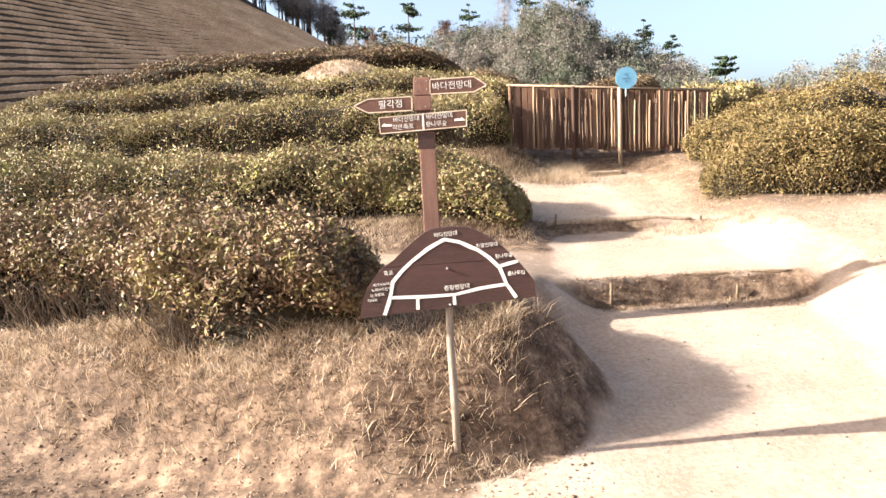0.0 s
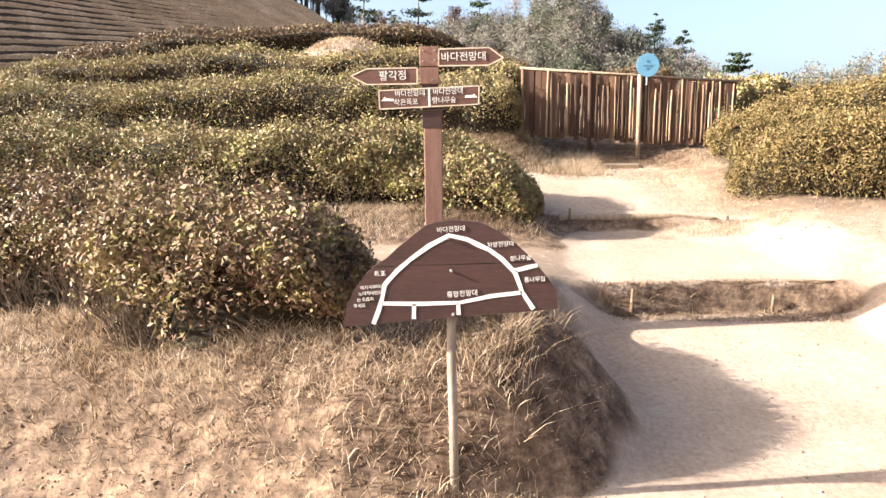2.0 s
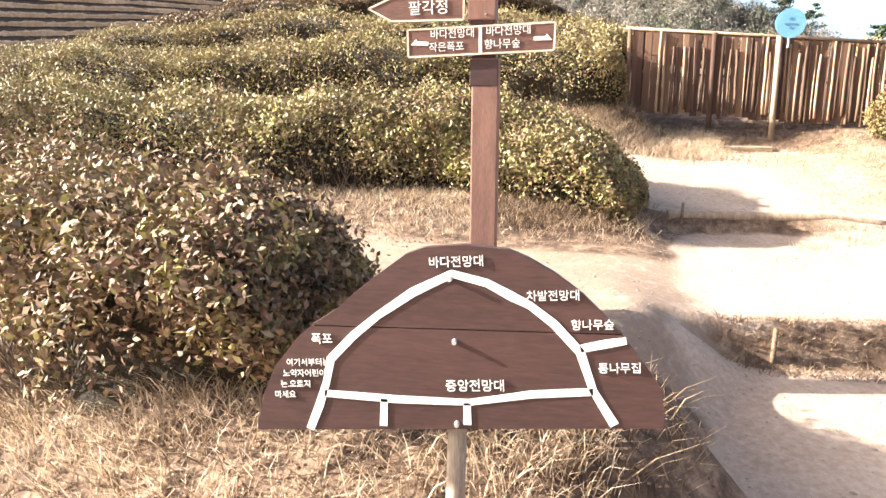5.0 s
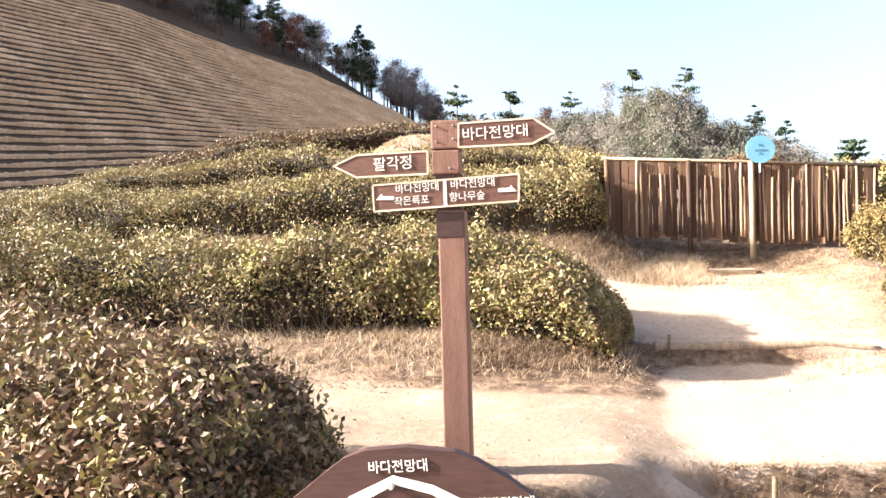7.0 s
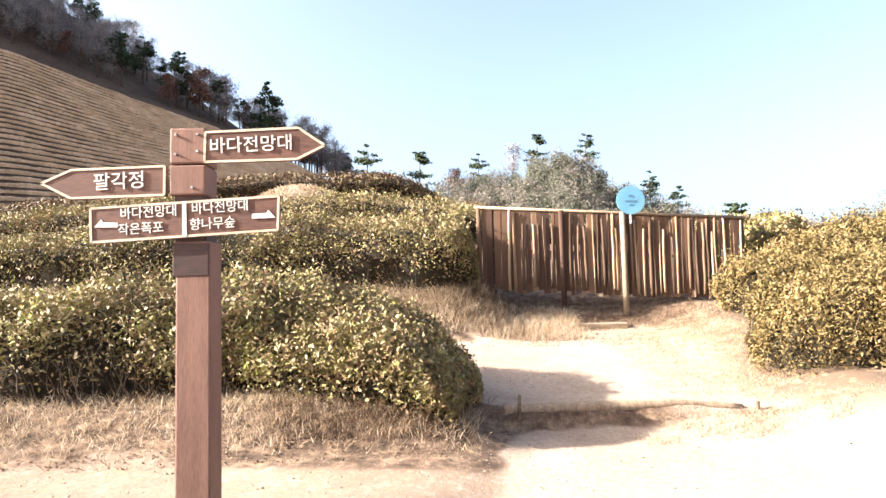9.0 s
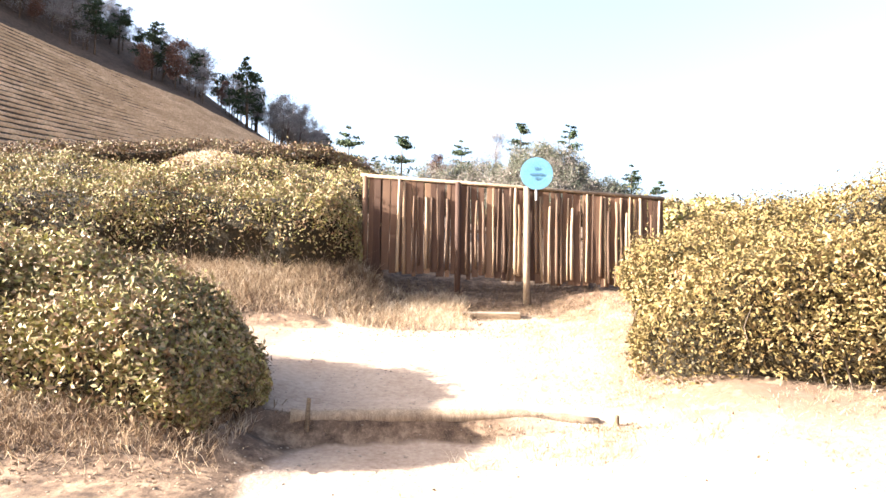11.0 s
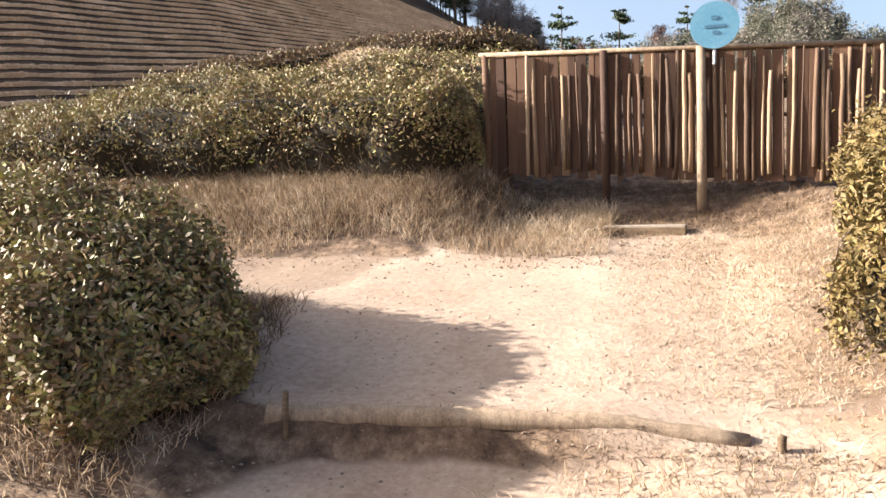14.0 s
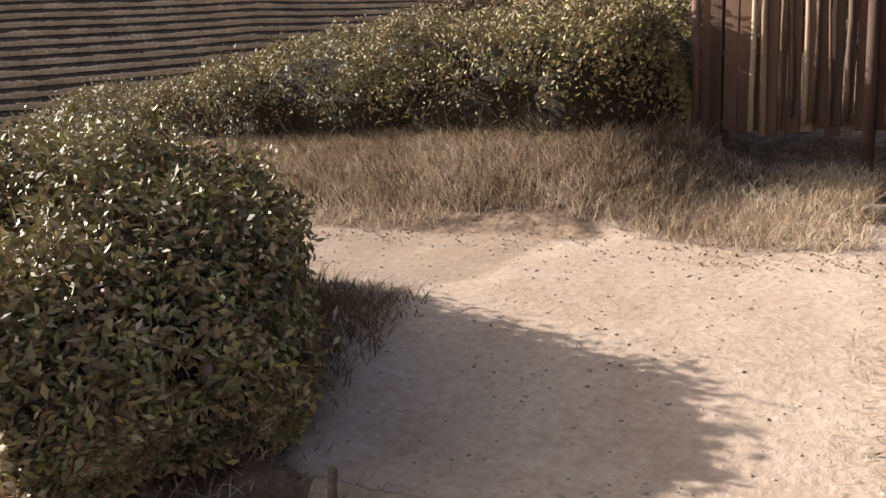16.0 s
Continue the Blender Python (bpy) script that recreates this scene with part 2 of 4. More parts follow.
def tube(points, radii, sides=8, seed=0, knots=0.0):
    """A tapered, slightly knotty tube along points."""
    rnd = random.Random(seed)
    pts = [Vector(p) for p in points]
    vs, fs = [], []
    for i, p in enumerate(pts):
        d = (pts[min(i + 1, len(pts) - 1)] - pts[max(i - 1, 0)]).normalized()
        a = d.orthogonal().normalized()
        c = d.cross(a)
        for k in range(sides):
            w = 2 * math.pi * k / sides
            vs.append(p + (a * math.cos(w) + c * math.sin(w)) * radii[i] * (1 + rnd.uniform(-knots, knots)))
    bm = bmesh.new()
    bv = [bm.verts.new(v) for v in vs]
    for i in range(len(pts) - 1):
        for k in range(sides):
            q = (k + 1) % sides
            bm.faces.new((bv[i * sides + k], bv[i * sides + q], bv[(i + 1) * sides + q], bv[(i + 1) * sides + k])).smooth = True
    bm.faces.new(bv[:sides][::-1])
    bm.faces.new(bv[-sides:])
    return bm


def outline(points, thick, bevel=0.003):
    """A flat shape in the xz plane, given thickness in y (front at y = 0)."""
    bm = bmesh.new()
    f = bm.faces.new([bm.verts.new((x, 0, z)) for x, z in points])
    if f.normal.y > 0:
        f.normal_flip()
    got = bmesh.ops.extrude_face_region(bm, geom=[f])
    bmesh.ops.translate(bm, verts=[v for v in got["geom"] if isinstance(v, bmesh.types.BMVert)], vec=(0, thick, 0))
    bmesh.ops.recalc_face_normals(bm, faces=bm.faces)
    return bm


def stroke(points, width, thick=0.003):
    """A painted line in the xz plane with mitred corners."""
    pts = [Vector((x, z)) for x, z in points]
    lo, hi = [], []
    for i, p in enumerate(pts):
        d = (pts[min(i + 1, len(pts) - 1)] - pts[max(i - 1, 0)]).normalized()
        n = Vector((-d.y, d.x)) * width / 2 * (1 + 0.12 * math.sin(i * 2.3))
        lo.append(p - n)
        hi.append(p + n)
    return outline([(p.x, p.y) for p in lo] + [(p.x, p.y) for p in hi[::-1]], thick)


def words(text, size, at, parent, material=None, name="lettering", tilt=0, width=1.0):
    """Painted letters standing in the xz plane, facing -y, centred on at."""
    cu = bpy.data.curves.new(name, "FONT")
    cu.body, cu.size, cu.align_x, cu.align_y, cu.extrude, cu.offset = text, size, "CENTER", "CENTER", 0.0015, 0.0
    tmp = new("lettering_draft", cu)
    me = bpy.data.meshes.new_from_object(tmp.evaluated_get(bpy.context.evaluated_depsgraph_get()))
    bpy.data.objects.remove(tmp)
    me.materials.clear()
    me.materials.append(material or M_PAINT)
    ob = new(name, me)
    ob.parent = parent
    ob.matrix_basis = pose(*at, 90, 0, 0) @ pose(0, 0, 0, 0, 0, tilt) @ Matrix.Diagonal((width, 1, 1, 1))
    return ob


# ---- the lie of the land ----
def sstep(a, b, v):
    k = np.clip((v - a) / (b - a), 0, 1)
    return k * k * (3 - 2 * k)


WAVE = np.random.RandomState(4)
WAVES = [(WAVE.uniform(-1, 1) * f, WAVE.uniform(-1, 1) * f, WAVE.uniform(0, 6.28), a) for f, a in
         [(0.5, 1.0)] * 3 + [(1.6, 0.5)] * 5 + [(4.0, 0.28)] * 7 + [(11.0, 0.12)] * 8 + [(24.0, 0.06)] * 8]


def rough_at(x, y):
    return sum(a * np.sin(p * x + q * y + c) for p, q, c, a in WAVES) / 2.5


PATH_Y = [-400, -20, 0, 3, 4.2, 5.0, 6.0, 6.66, 6.74, 7.4, 8.3, 8.82, 8.94, 9.4, 10.2, 11, 11.8, 12.4, 13.0, 15, 20, 24, 30, 60, 200, 900]
PATH_Z = [-8, -0.6, -0.26, -0.27, -0.24, -0.08, 0.13, 0.25, 0.51, 0.57, 0.68, 0.74, 0.92, 0.95, 1.13, 1.25, 1.38, 1.5, 1.7, 2.4, 3.2, 3.45, 3.6, 3.4, 3, -10]
RAMP_Y = [-400, -20, 0, 3, 4.2, 5.0, 6.0, 7.4, 8.3, 9.5, 10.2, 11, 11.8, 12.4, 13.0, 15, 20, 24, 30, 60, 200, 900]
RAMP_Z = [-8, -0.6, -0.26, -0.27, -0.24, -0.08, 0.16, 0.57, 0.71, 0.97, 1.13, 1.25, 1.38, 1.5, 1.7, 2.4, 3.2, 3.45, 3.6, 3.4, 3, -10]
TERR_S = [-400, -20, -4, -0.3, -0.12, 0.1, 0.35, 0.7, 1.4, 3.3, 3.85, 4.3, 4.8, 6.8, 7.2, 8.1, 8.6, 11.2, 12.0, 14.5, 16.5, 20, 30, 60, 200, 900]
TERR_Z = [-8, -0.6, -0.27, -0.27, -0.12, 0.33, 0.52, 0.60, 0.64, 0.66, 0.74, 1.0, 1.06, 1.27, 1.33, 1.86, 2.06, 2.6, 3.15, 3.8, 4.55, 4.9, 4.9, 4.2, 0, -10]


def land(x, y):
    """Ground height: terraces with tea on one side, a stepped path, a bushy bank beyond it."""
    x, y = np.asarray(x, float), np.asarray(y, float)
    near = 1 - sstep(5.5, 8.0, y)
    s = y - 4.25 + near * 0.33 * np.clip(x + 0.6, -8, 0.0)
    terr = np.interp(s, TERR_S, TERR_Z)
    bend = y + 0.12 * np.sin(x * 1.3 + 1) + 0.035 * rough_at(x * 1.5, y * 0.3)
    path = np.interp(bend, PATH_Y, PATH_Z)
    ramp = np.interp(bend, RAMP_Y, RAMP_Z)
    faded = np.maximum(sstep(2.7, 3.3, x) * sstep(7.6, 8.2, y), sstep(3.5, 4.0, x))
    path = path * (1 - faded) + ramp * faded
    edge = np.interp(y, [4.0, 4.3, 4.7, 5.5, 6.4, 7.2, 8.2, 10, 11.2, 13, 16, 30], [-0.3, 0.55, 0.85, 0.8, 1.0, 1.1, 1.1, 1.1, 1.2, 1.5, 1.6, 1.0]) + 0.1 * np.sin(y * 4.1) + 0.05 * np.sin(y * 9)
    k = sstep(-0.42, 0.42, (x - edge) / (1 + 0.8 * np.clip(y - 14, 0, 10)))
    z = terr * (1 - k) + path * k
    rise = np.interp(y, [3, 6, 7.5, 9, 12, 14, 30], [0.1, 0.2, 0.24, 0.22, 0.22, 0.0, 0.0])
    z = z + rise * sstep(3.35, 4.3, x - 0.12 * np.sin(y * 2.2)) + 0.25 * sstep(4.5, 8, x)
    z = z - np.clip(-(x + 4.2), 0, 14) ** 2 * 0.013 * sstep(7.0, 13, y)
    bare = 0.25 + (0.75 + 3.8 * sstep(3.8, 4.3, y) * sstep(5.6, 5.0, y)) * (1 - k * k)
    far = 1 + np.clip(np.hypot(x, y - 5) - 14, 0, 60) * 0.08
    return z + 0.03 * rough_at(x, y) * bare * far


def ground_sheet():
    def axis(lo, hi, step, far):
        fine = np.arange(lo, hi, step)
        out = step * 1.16 ** np.arange(1, 200)
        out = np.cumsum(out)
        out = out[out < far]
        return np.concatenate([(lo - out)[::-1], fine, hi + out])
    xs, ys = axis(-6.5, 7.0, 0.055, 900), axis(1.5, 14.5, 0.05, 900)
    gx, gy = np.meshgrid(xs, ys)
    vs = np.stack([gx, gy, land(gx, gy)], -1).reshape(-1, 3)
    n, m = len(xs), len(ys)
    i = (np.arange(m - 1)[:, None] * n + np.arange(n - 1)[None]).ravel()
    fs = np.stack([i, i + 1, i + n + 1, i + n], -1)
    me = raw_mesh("ground", vs, fs, M_GROUND, True)
    x, y = vs[:, 0], vs[:, 1]
    edge = np.interp(y, [4.0, 4.3, 4.7, 5.5, 6.4, 7.2, 8.8, 9.9, 11.2, 13], [0.0, 0.8, 1.1, 1.1, 1.05, 1.1, 1.35, 0.55, 1.0, 1.3])
    r = rough_at(x * 2, y * 2) * 0.2
    soft = 0.16
    left = sstep(soft, -soft, x - edge - r) * sstep(2.6, 3.8, y)
    terrace = sstep(5.75, 6.1, y + r) * sstep(8.1, 7.8, y + r) + sstep(9.9, 10.2, y + r) * sstep(11.7, 11.4, y + r)
    low = sstep(4.2, 3.9, y + 0.3 * np.clip(x + 0.6, -8, 0) + r)
    right = (0.3 + 0.25 * sstep(8.0, 9.0, y)) * sstep(3.2, 3.9, x + r) * sstep(4, 6, y)
    bend = y + 0.12 * np.sin(x * 1.3 + 1) + 0.035 * rough_at(x * 1.5, y * 0.3)
    riser = np.maximum(sstep(6.58, 6.66, bend) * sstep(6.76, 6.72, bend), sstep(8.78, 8.86, bend) * sstep(8.95, 8.92, bend)) * sstep(1.0, 1.4, x) * np.where(y > 7.7, sstep(3.2, 2.5, x), sstep(3.9, 3.4, x)) * (0.85 + 0.35 * rough_at(x * 3, y * 3))
    litter = np.clip(riser + left * (1 - 0.6 * terrace) * (1 - 0.2 * low) + right + sstep(11.7, 12.3, y + r), 0, 1)
    at = me.attributes.new("litter", "FLOAT", "POINT")
    at.data.foreach_set("value", litter.astype(np.float32))
    return tagged(new("ground", me), "pale trodden sandy ground with brown littered banks", "ground", "", "structure")


ground_sheet()


# ---- foliage ----
def leaf_cloud(name, centres, normals, size, material, rng, spread=0.9, thin=0.42):
    """Pointed leaves, each four corners round a lengthways fold."""
    n = len(centres)
    d = normals * 0.6 + rng.normal(0, spread, (n, 3))
    d /= np.linalg.norm(d, axis=1)[:, None] + 1e-9
    a = np.cross(d, rng.normal(0, 1, (n, 3)))
    a /= np.linalg.norm(a, axis=1)[:, None] + 1e-9
    b = np.cross(d, a)
    ln = (size * rng.uniform(0.6, 1.35, n))[:, None]
    w = ln * thin * rng.uniform(0.8, 1.2, n)[:, None]
    base, tip = centres - a * ln * 0.5, centres + a * ln * 0.5
    mid = centres + d * ln * 0.08
    v = np.stack([base, mid + b * w * 0.5, tip, mid - b * w * 0.5], 1).reshape(-1, 3)
    return raw_mesh(name, v, np.arange(4 * n).reshape(n, 4), material)


def blades(name, roots, height, material, rng, lean=0.5, width=0.006):
    """Thin bent grass blades on roots."""
    n = len(roots)
    h = height * rng.uniform(0.35, 1.3, n)[:, None]
    w = rng.uniform(0, 6.28, n)
    side = np.stack([np.cos(w), np.sin(w), np.zeros(n)], 1) * width * rng.uniform(0.6, 1.5, n)[:, None]
    bend = rng.normal(0, lean, (n, 3)) * h
    bend[:, 2] = -0.3 * np.abs(bend[:, 2])
    up = np.array([0, 0, 1.0])
    m = roots + up * h * 0.6 + bend * 0.4
    t = roots + up * h + bend
    v = np.stack([roots - side, roots + side, m + side * 0.7, t, m - side * 0.7], 1).reshape(-1, 3)
    f = np.array([[0, 1, 2], [0, 2, 4], [4, 2, 3]])
    return raw_mesh(name, v, (np.arange(n)[:, None, None] * 5 + f).reshape(-1, 3), material)


def tea_hedge(line, half, tall, leaves, leaf, seed, label, material=None, ends=(0.5, 0.5), skirt=0.12, bare_foot=0.1, group="clipped tea hedges", stems=0, flat=2.6, lump=0.12, fuzz=0.045, square=0.6, clumps=0.1):
    """A clipped tea hedge along line [(x, y)], rounded in section, with a dark shell painted as the shade inside,
    leaves all over and bare stems at the foot.
    """
    rng = np.random.RandomState(seed)
    p = np.array(line, float)
    for _ in range(3):
        a, b = p[:-1], p[1:]
        p = np.concatenate([p[:1], np.stack([a * 0.75 + b * 0.25, a * 0.25 + b * 0.75], 1).reshape(-1, 2), p[-1:]])
    seg = np.r_[0, np.cumsum(np.hypot(*np.diff(p, axis=0).T))]
    total = seg[-1]
    base = (float(p[-1, 0]), float(p[-1, 1]), float(land(p[-1, 0], p[-1, 1])))
    ph = rng.uniform(0, 6.28, 12)

    def shell(u, v, grow=0.0):
        """u along in metres, v across from 0 (front foot) to 1 (back foot)."""
        x, y = np.interp(u, seg, p[:, 0]), np.interp(u, seg, p[:, 1])
        e = 0.05
        tx = np.interp(np.clip(u + e, 0, total), seg, p[:, 0]) - np.interp(np.clip(u - e, 0, total), seg, p[:, 0])
        ty = np.interp(np.clip(u + e, 0, total), seg, p[:, 1]) - np.interp(np.clip(u - e, 0, total), seg, p[:, 1])
        L = np.hypot(tx, ty) + 1e-9
        nx, ny = ty / L, -tx / L
        cap = np.sqrt(np.clip(1 - np.clip(1 - u / ends[0], 0, 1) ** flat, 0, 1)) * np.sqrt(np.clip(1 - np.clip(1 - (total - u) / ends[1], 0, 1) ** flat, 0, 1))
        w = np.pi * (1 - v)
        c, s = np.cos(w), np.sin(w)
        cx, sx = np.sign(c) * np.abs(c) ** square, np.abs(s) ** (square + 0.02)
        bump = 1 + lump * rough_at(u * 0.9 + ph[0] * 7, v * 2.4 * half + ph[1] * 9) * 1.3
        clump = clumps * rough_at(u * 3.3 + ph[2] * 5, v * 9.0 * half + ph[3] * 5) * 2.0
        grow = grow + clump
        across = -cx * (half * bump + grow) * (0.35 + 0.65 * cap) * (0.7 + 0.3 * np.clip(sx * 1.25, 0, 1))
        zz = np.where(sx < 0.02, -0.1, skirt + (tall - skirt + grow) * sx * bump) * (0.15 + 0.85 * cap)
        ox, oy = x + nx * across * 1.0, y + ny * across
        hold = np.clip(sx, 0, 1)
        under = land(ox, oy) * (1 - hold) + land(x + nx * across * 0.5, y + ny * across * 0.5) * hold
        return np.stack([ox, oy, under + zz], -1)

    root = thing("tea_hedge", base, label, "hedge", group)
    off = np.array(base)
    nu, nv = max(8, int(total / 0.18)), 18
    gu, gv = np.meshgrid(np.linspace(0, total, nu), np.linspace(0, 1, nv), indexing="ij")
    # closed dark shell behind the leaves, its colour standing for inner shade
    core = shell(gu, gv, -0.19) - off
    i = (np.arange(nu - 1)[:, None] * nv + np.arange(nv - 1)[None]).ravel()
    part("inner_growth", raw_mesh("inner_growth", core.reshape(-1, 3), np.stack([i, i + nv, i + nv + 1, i + 1], -1), M_CORE, True), None, root, "dark shell inside the hedge, coloured as its deep shade")
    u, v = rng.uniform(0, total, leaves), rng.beta(1.15, 1.25, leaves)
    tip = rng.uniform(0, 1, leaves) < min(0.3, 1.6 * ends[1] / total)
    u[tip] = total - ends[1] * rng.uniform(0, 1, tip.sum()) ** 2.2
    tip = rng.uniform(0, 1, leaves) < min(0.12, 0.9 * ends[0] / total)
    u[tip] = ends[0] * rng.uniform(0, 1, tip.sum()) ** 2.2
    gaps = rough_at(u * 6.1 + 5, v * 14.0 * half + seed)
    keep = (rng.uniform(0, 1, leaves) < bare_foot + 4.2 * np.minimum(v, 1 - v)) & (rng.uniform(0, 1, leaves) < np.clip(0.8 + 0.75 * gaps, 0.35, 1))
    u, v = u[keep], v[keep]
    leaves = len(u)
    out = rng.normal(-0.02, fuzz, leaves) + 0.07 * np.abs(rng.normal(0, 1, leaves)) * (rng.uniform(0, 1, leaves) < 0.16)
    c = shell(u, v, out)
    du, dv = shell(u + 0.02, v, out) - c, shell(u, np.clip(v + 0.01, 0, 1), out) - c
    nrm = np.cross(du, dv)
    nrm /= np.linalg.norm(nrm, axis=1)[:, None] + 1e-9
    nrm[nrm[:, 2] < -0.2] *= -1
    ob = part("foliage", leaf_cloud("foliage", c - off, nrm, leaf, material or M_TEA, rng), None, root)
    tagged(ob, kind="stuff")
    if stems:
        vs, fs = [], []
        for k in range(stems):
            a = rng.uniform(0.05, total - 0.45 * ends[1])
            foot = shell(np.array([a]), np.array([rng.uniform(0.05, 0.3)]), -0.14)[0]
            foot[2] = land(foot[0], foot[1]) - 0.03
            q = [foot]
            for j in range(3):
                q.append(q[-1] + np.array([rng.normal(0, 0.06), rng.normal(-0.035, 0.04), rng.uniform(0.1, 0.2) * tall]))
            r0 = rng.uniform(0.003, 0.01)
            for j, o in enumerate(q):
                for w in (0, 2.1, 4.2):
                    vs.append(o - off + r0 * (1 - j * 0.22) * np.array([math.cos(w), math.sin(w), 0]))
            b = len(vs) - 12
            for j in range(3):
                for w in range(3):
                    fs.append((b + 3 * j + w, b + 3 * j + (w + 1) % 3, b + 3 * j + 3 + (w + 1) % 3, b + 3 * j + 3 + w))
        tagged(part("undergrowth", raw_mesh("undergrowth", vs, fs, M_TWIG), None, root, "bare grey-brown stems at the foot"), kind="stuff")
    return root


NEAR = "olive-brown tea hedge on the earth bank, bare stems below"
tea_hedge([(-7.5, 7.2), (-4, 6.0), (-2.4, 5.6), (-1.4, 5.2), (-0.5, 5.0)], 0.62, 0.84, 180000, 0.043, 11, NEAR, M_TEA_DRY, (0.6, 2.6), 0.24, stems=1100, lump=0.2, fuzz=0.095, square=0.8)
tea_hedge([(-17, 12.5), (-9, 10.2), (-5, 9.5), (-2, 9.35), (-0.6, 9.3), (0.1, 9.05), (1.08, 8.7)], 0.84, 0.88, 310000, 0.044, 12, "long clipped green and brown tea hedge beside the sandy steps", None, (0.6, 2.7), 0.04, stems=700, lump=0.12, fuzz=0.075, square=0.82, flat=1.5, clumps=0.075)
tea_hedge([(-20, 17.5), (-9, 14.3), (-4, 13.4), (-1, 13.25), (1.35, 13.25)], 1.0, 0.84, 210000, 0.045, 13, "long clipped tea hedge above dry weeds, ending at the pole fence", None, (0.6, 0.5), 0.03, stems=200, clumps=0.06, lump=0.08)
tea_hedge([(-22, 21), (-9, 17.8), (-3, 17.0), (2.0, 17.0)], 0.95, 0.62, 110000, 0.055, 14, "brownish clipped tea hedge further up the terraces", clumps=0.06)
tea_hedge([(-12, 23.5), (-8.5, 22.0), (-4, 22.0), (-0.5, 22.2), (0.9, 22.6)], 1.2, 0.72, 45000, 0.085, 15, "dark rounded tea hedge on the crest of the knoll", M_TEA_RED, ends=(1.0, 2.2), clumps=0.03, lump=0.06)
tea_hedge([(-20, 27), (-13, 24.5), (-10.5, 23.4)], 1.2, 0.9, 10000, 0.13, 16, "low rounded tea hedge running down the knoll", M_TEA_RED, clumps=0.03)
tea_hedge([(1.2, 24.5), (3.2, 24.6)], 0.9, 0.85, 14000, 0.07, 17, "small rounded tea bush behind the fence", M_TEA_RED, ends=(0.8, 0.8), clumps=0.03)
tea_hedge([(3.6, 26), (5.2, 26)], 0.9, 0.8, 14000, 0.07, 18, "small rounded tea bush behind the fence", M_TEA_RED, ends=(0.8, 0.8), clumps=0.03)
tea_hedge([(4.8, 25.5), (8.0, 25.3)], 1.2, 0.9, 20000, 0.07, 19, "broad reddish-brown tea bush behind the fence", M_TEA_RED, ends=(1.2, 1.0), clumps=0.03)
tea_hedge([(4.9, 14.2), (6.0, 14.6), (7.0, 15.2)], 0.6, 0.55, 18000, 0.075, 20, "dark clipped tea hedge beside the fence end", ends=(0.6, 0.6))
SUNNY = "broad sunlit yellow-green tea bush beside the sandy path"
tea_hedge([(4.65, 12.2), (4.9, 11.3), (6.2, 10.8), (9.5, 11.0)], 0.75, 0.85, 120000, 0.04, 21, SUNNY, M_TEA_SUN, (0.8, 0.6), 0.0, 0.6, stems=30, square=0.72)
tea_hedge([(4.15, 10.3), (4.55, 9.5), (6.5, 9.1), (10, 9.6)], 0.85, 1.0, 250000, 0.036, 22, SUNNY, M_TEA_SUN, (0.8, 0.6), 0.0, 0.6, stems=60, square=0.72)
tea_hedge([(4.9, 7.1), (7, 7.0), (9.5, 7.3)], 0.6, 0.7, 16000, 0.06, 23, "low sunlit tea bush on the dry bank", M_TEA_SUN, (0.7, 0.6), 0.08, stems=60)


# ---- dry grass, litter and pebbles ----
def scatter(n, x0, x1, y0, y1, rng, keep=None):
    x, y = rng.uniform(x0, x1, n), rng.uniform(y0, y1, n)
    if keep is not None:
        k = keep(x, y, rng.uniform(0, 1, n))
        x, y = x[k], y[k]
    return np.stack([x, y, land(x, y) - 0.01], -1)


def loose(name, me, label, category):
    return tagged(new(name, me), label, category, "", "stuff")


def patchy(x, y, r, lo=0.0):
    return rough_at(x * 1.7 + 3, y * 1.7) * 0.7 + lo > r - 0.5


G = np.random.RandomState(31)
bank = scatter(60000, -6, 0.5, 4.0, 5.6, G, lambda x, y, r: (y + 0.33 * np.clip(x + 0.6, -8, 0.2) > 4.05 + 0.3 * r) & (r < 0.95) & patchy(x, y, r, 0.15))
loose("dry_grass", blades("dry_grass", bank, 0.13, M_STRAW, G, 0.8, 0.0024), "tangled straw-coloured dry grass on the earth bank", "grass")
foot = scatter(24000, -6, 1.15, 8.0, 8.9, G, lambda x, y, r: (y > 8.05 + 0.5 * r) & patchy(x, y, r, 0.3))
loose("dry_grass", blades("dry_grass", foot, 0.11, M_STRAW, G, 0.8, 0.0024), "dry brown grass at the foot of the tea hedge", "grass")
weeds = scatter(80000, -6, 2.6, 10.9, 12.8, G, lambda x, y, r: (y > 11.5 + 0.6 * r * r + 0.15 * np.sin(x * 2.3)) & patchy(x * 1.6, y * 1.6, r, 0.35))
loose("dry_grass", blades("dry_grass", weeds, 0.15, M_STRAW, G, 0.7, 0.0024), "tall dry weeds below the upper hedge and fence", "grass")
side = scatter(60000, 3.0, 6.5, 5.8, 12.6, G, lambda x, y, r: (x > 3.1 + 0.9 * r) & patchy(x, y, r, 0.1))
loose("dry_grass", blades("dry_grass", side, 0.045, M_STRAW, G, 0.9, 0.002), "flattened straw on the bank under the sunlit bushes", "grass")
strip = scatter(4000, -4, 0.8, 18.2, 21.0, G)
loose("dry_grass", blades("dry_grass", strip, 0.1, M_STRAW, G, 0.5, 0.01), "pale dry grass strip between the upper hedges", "grass")
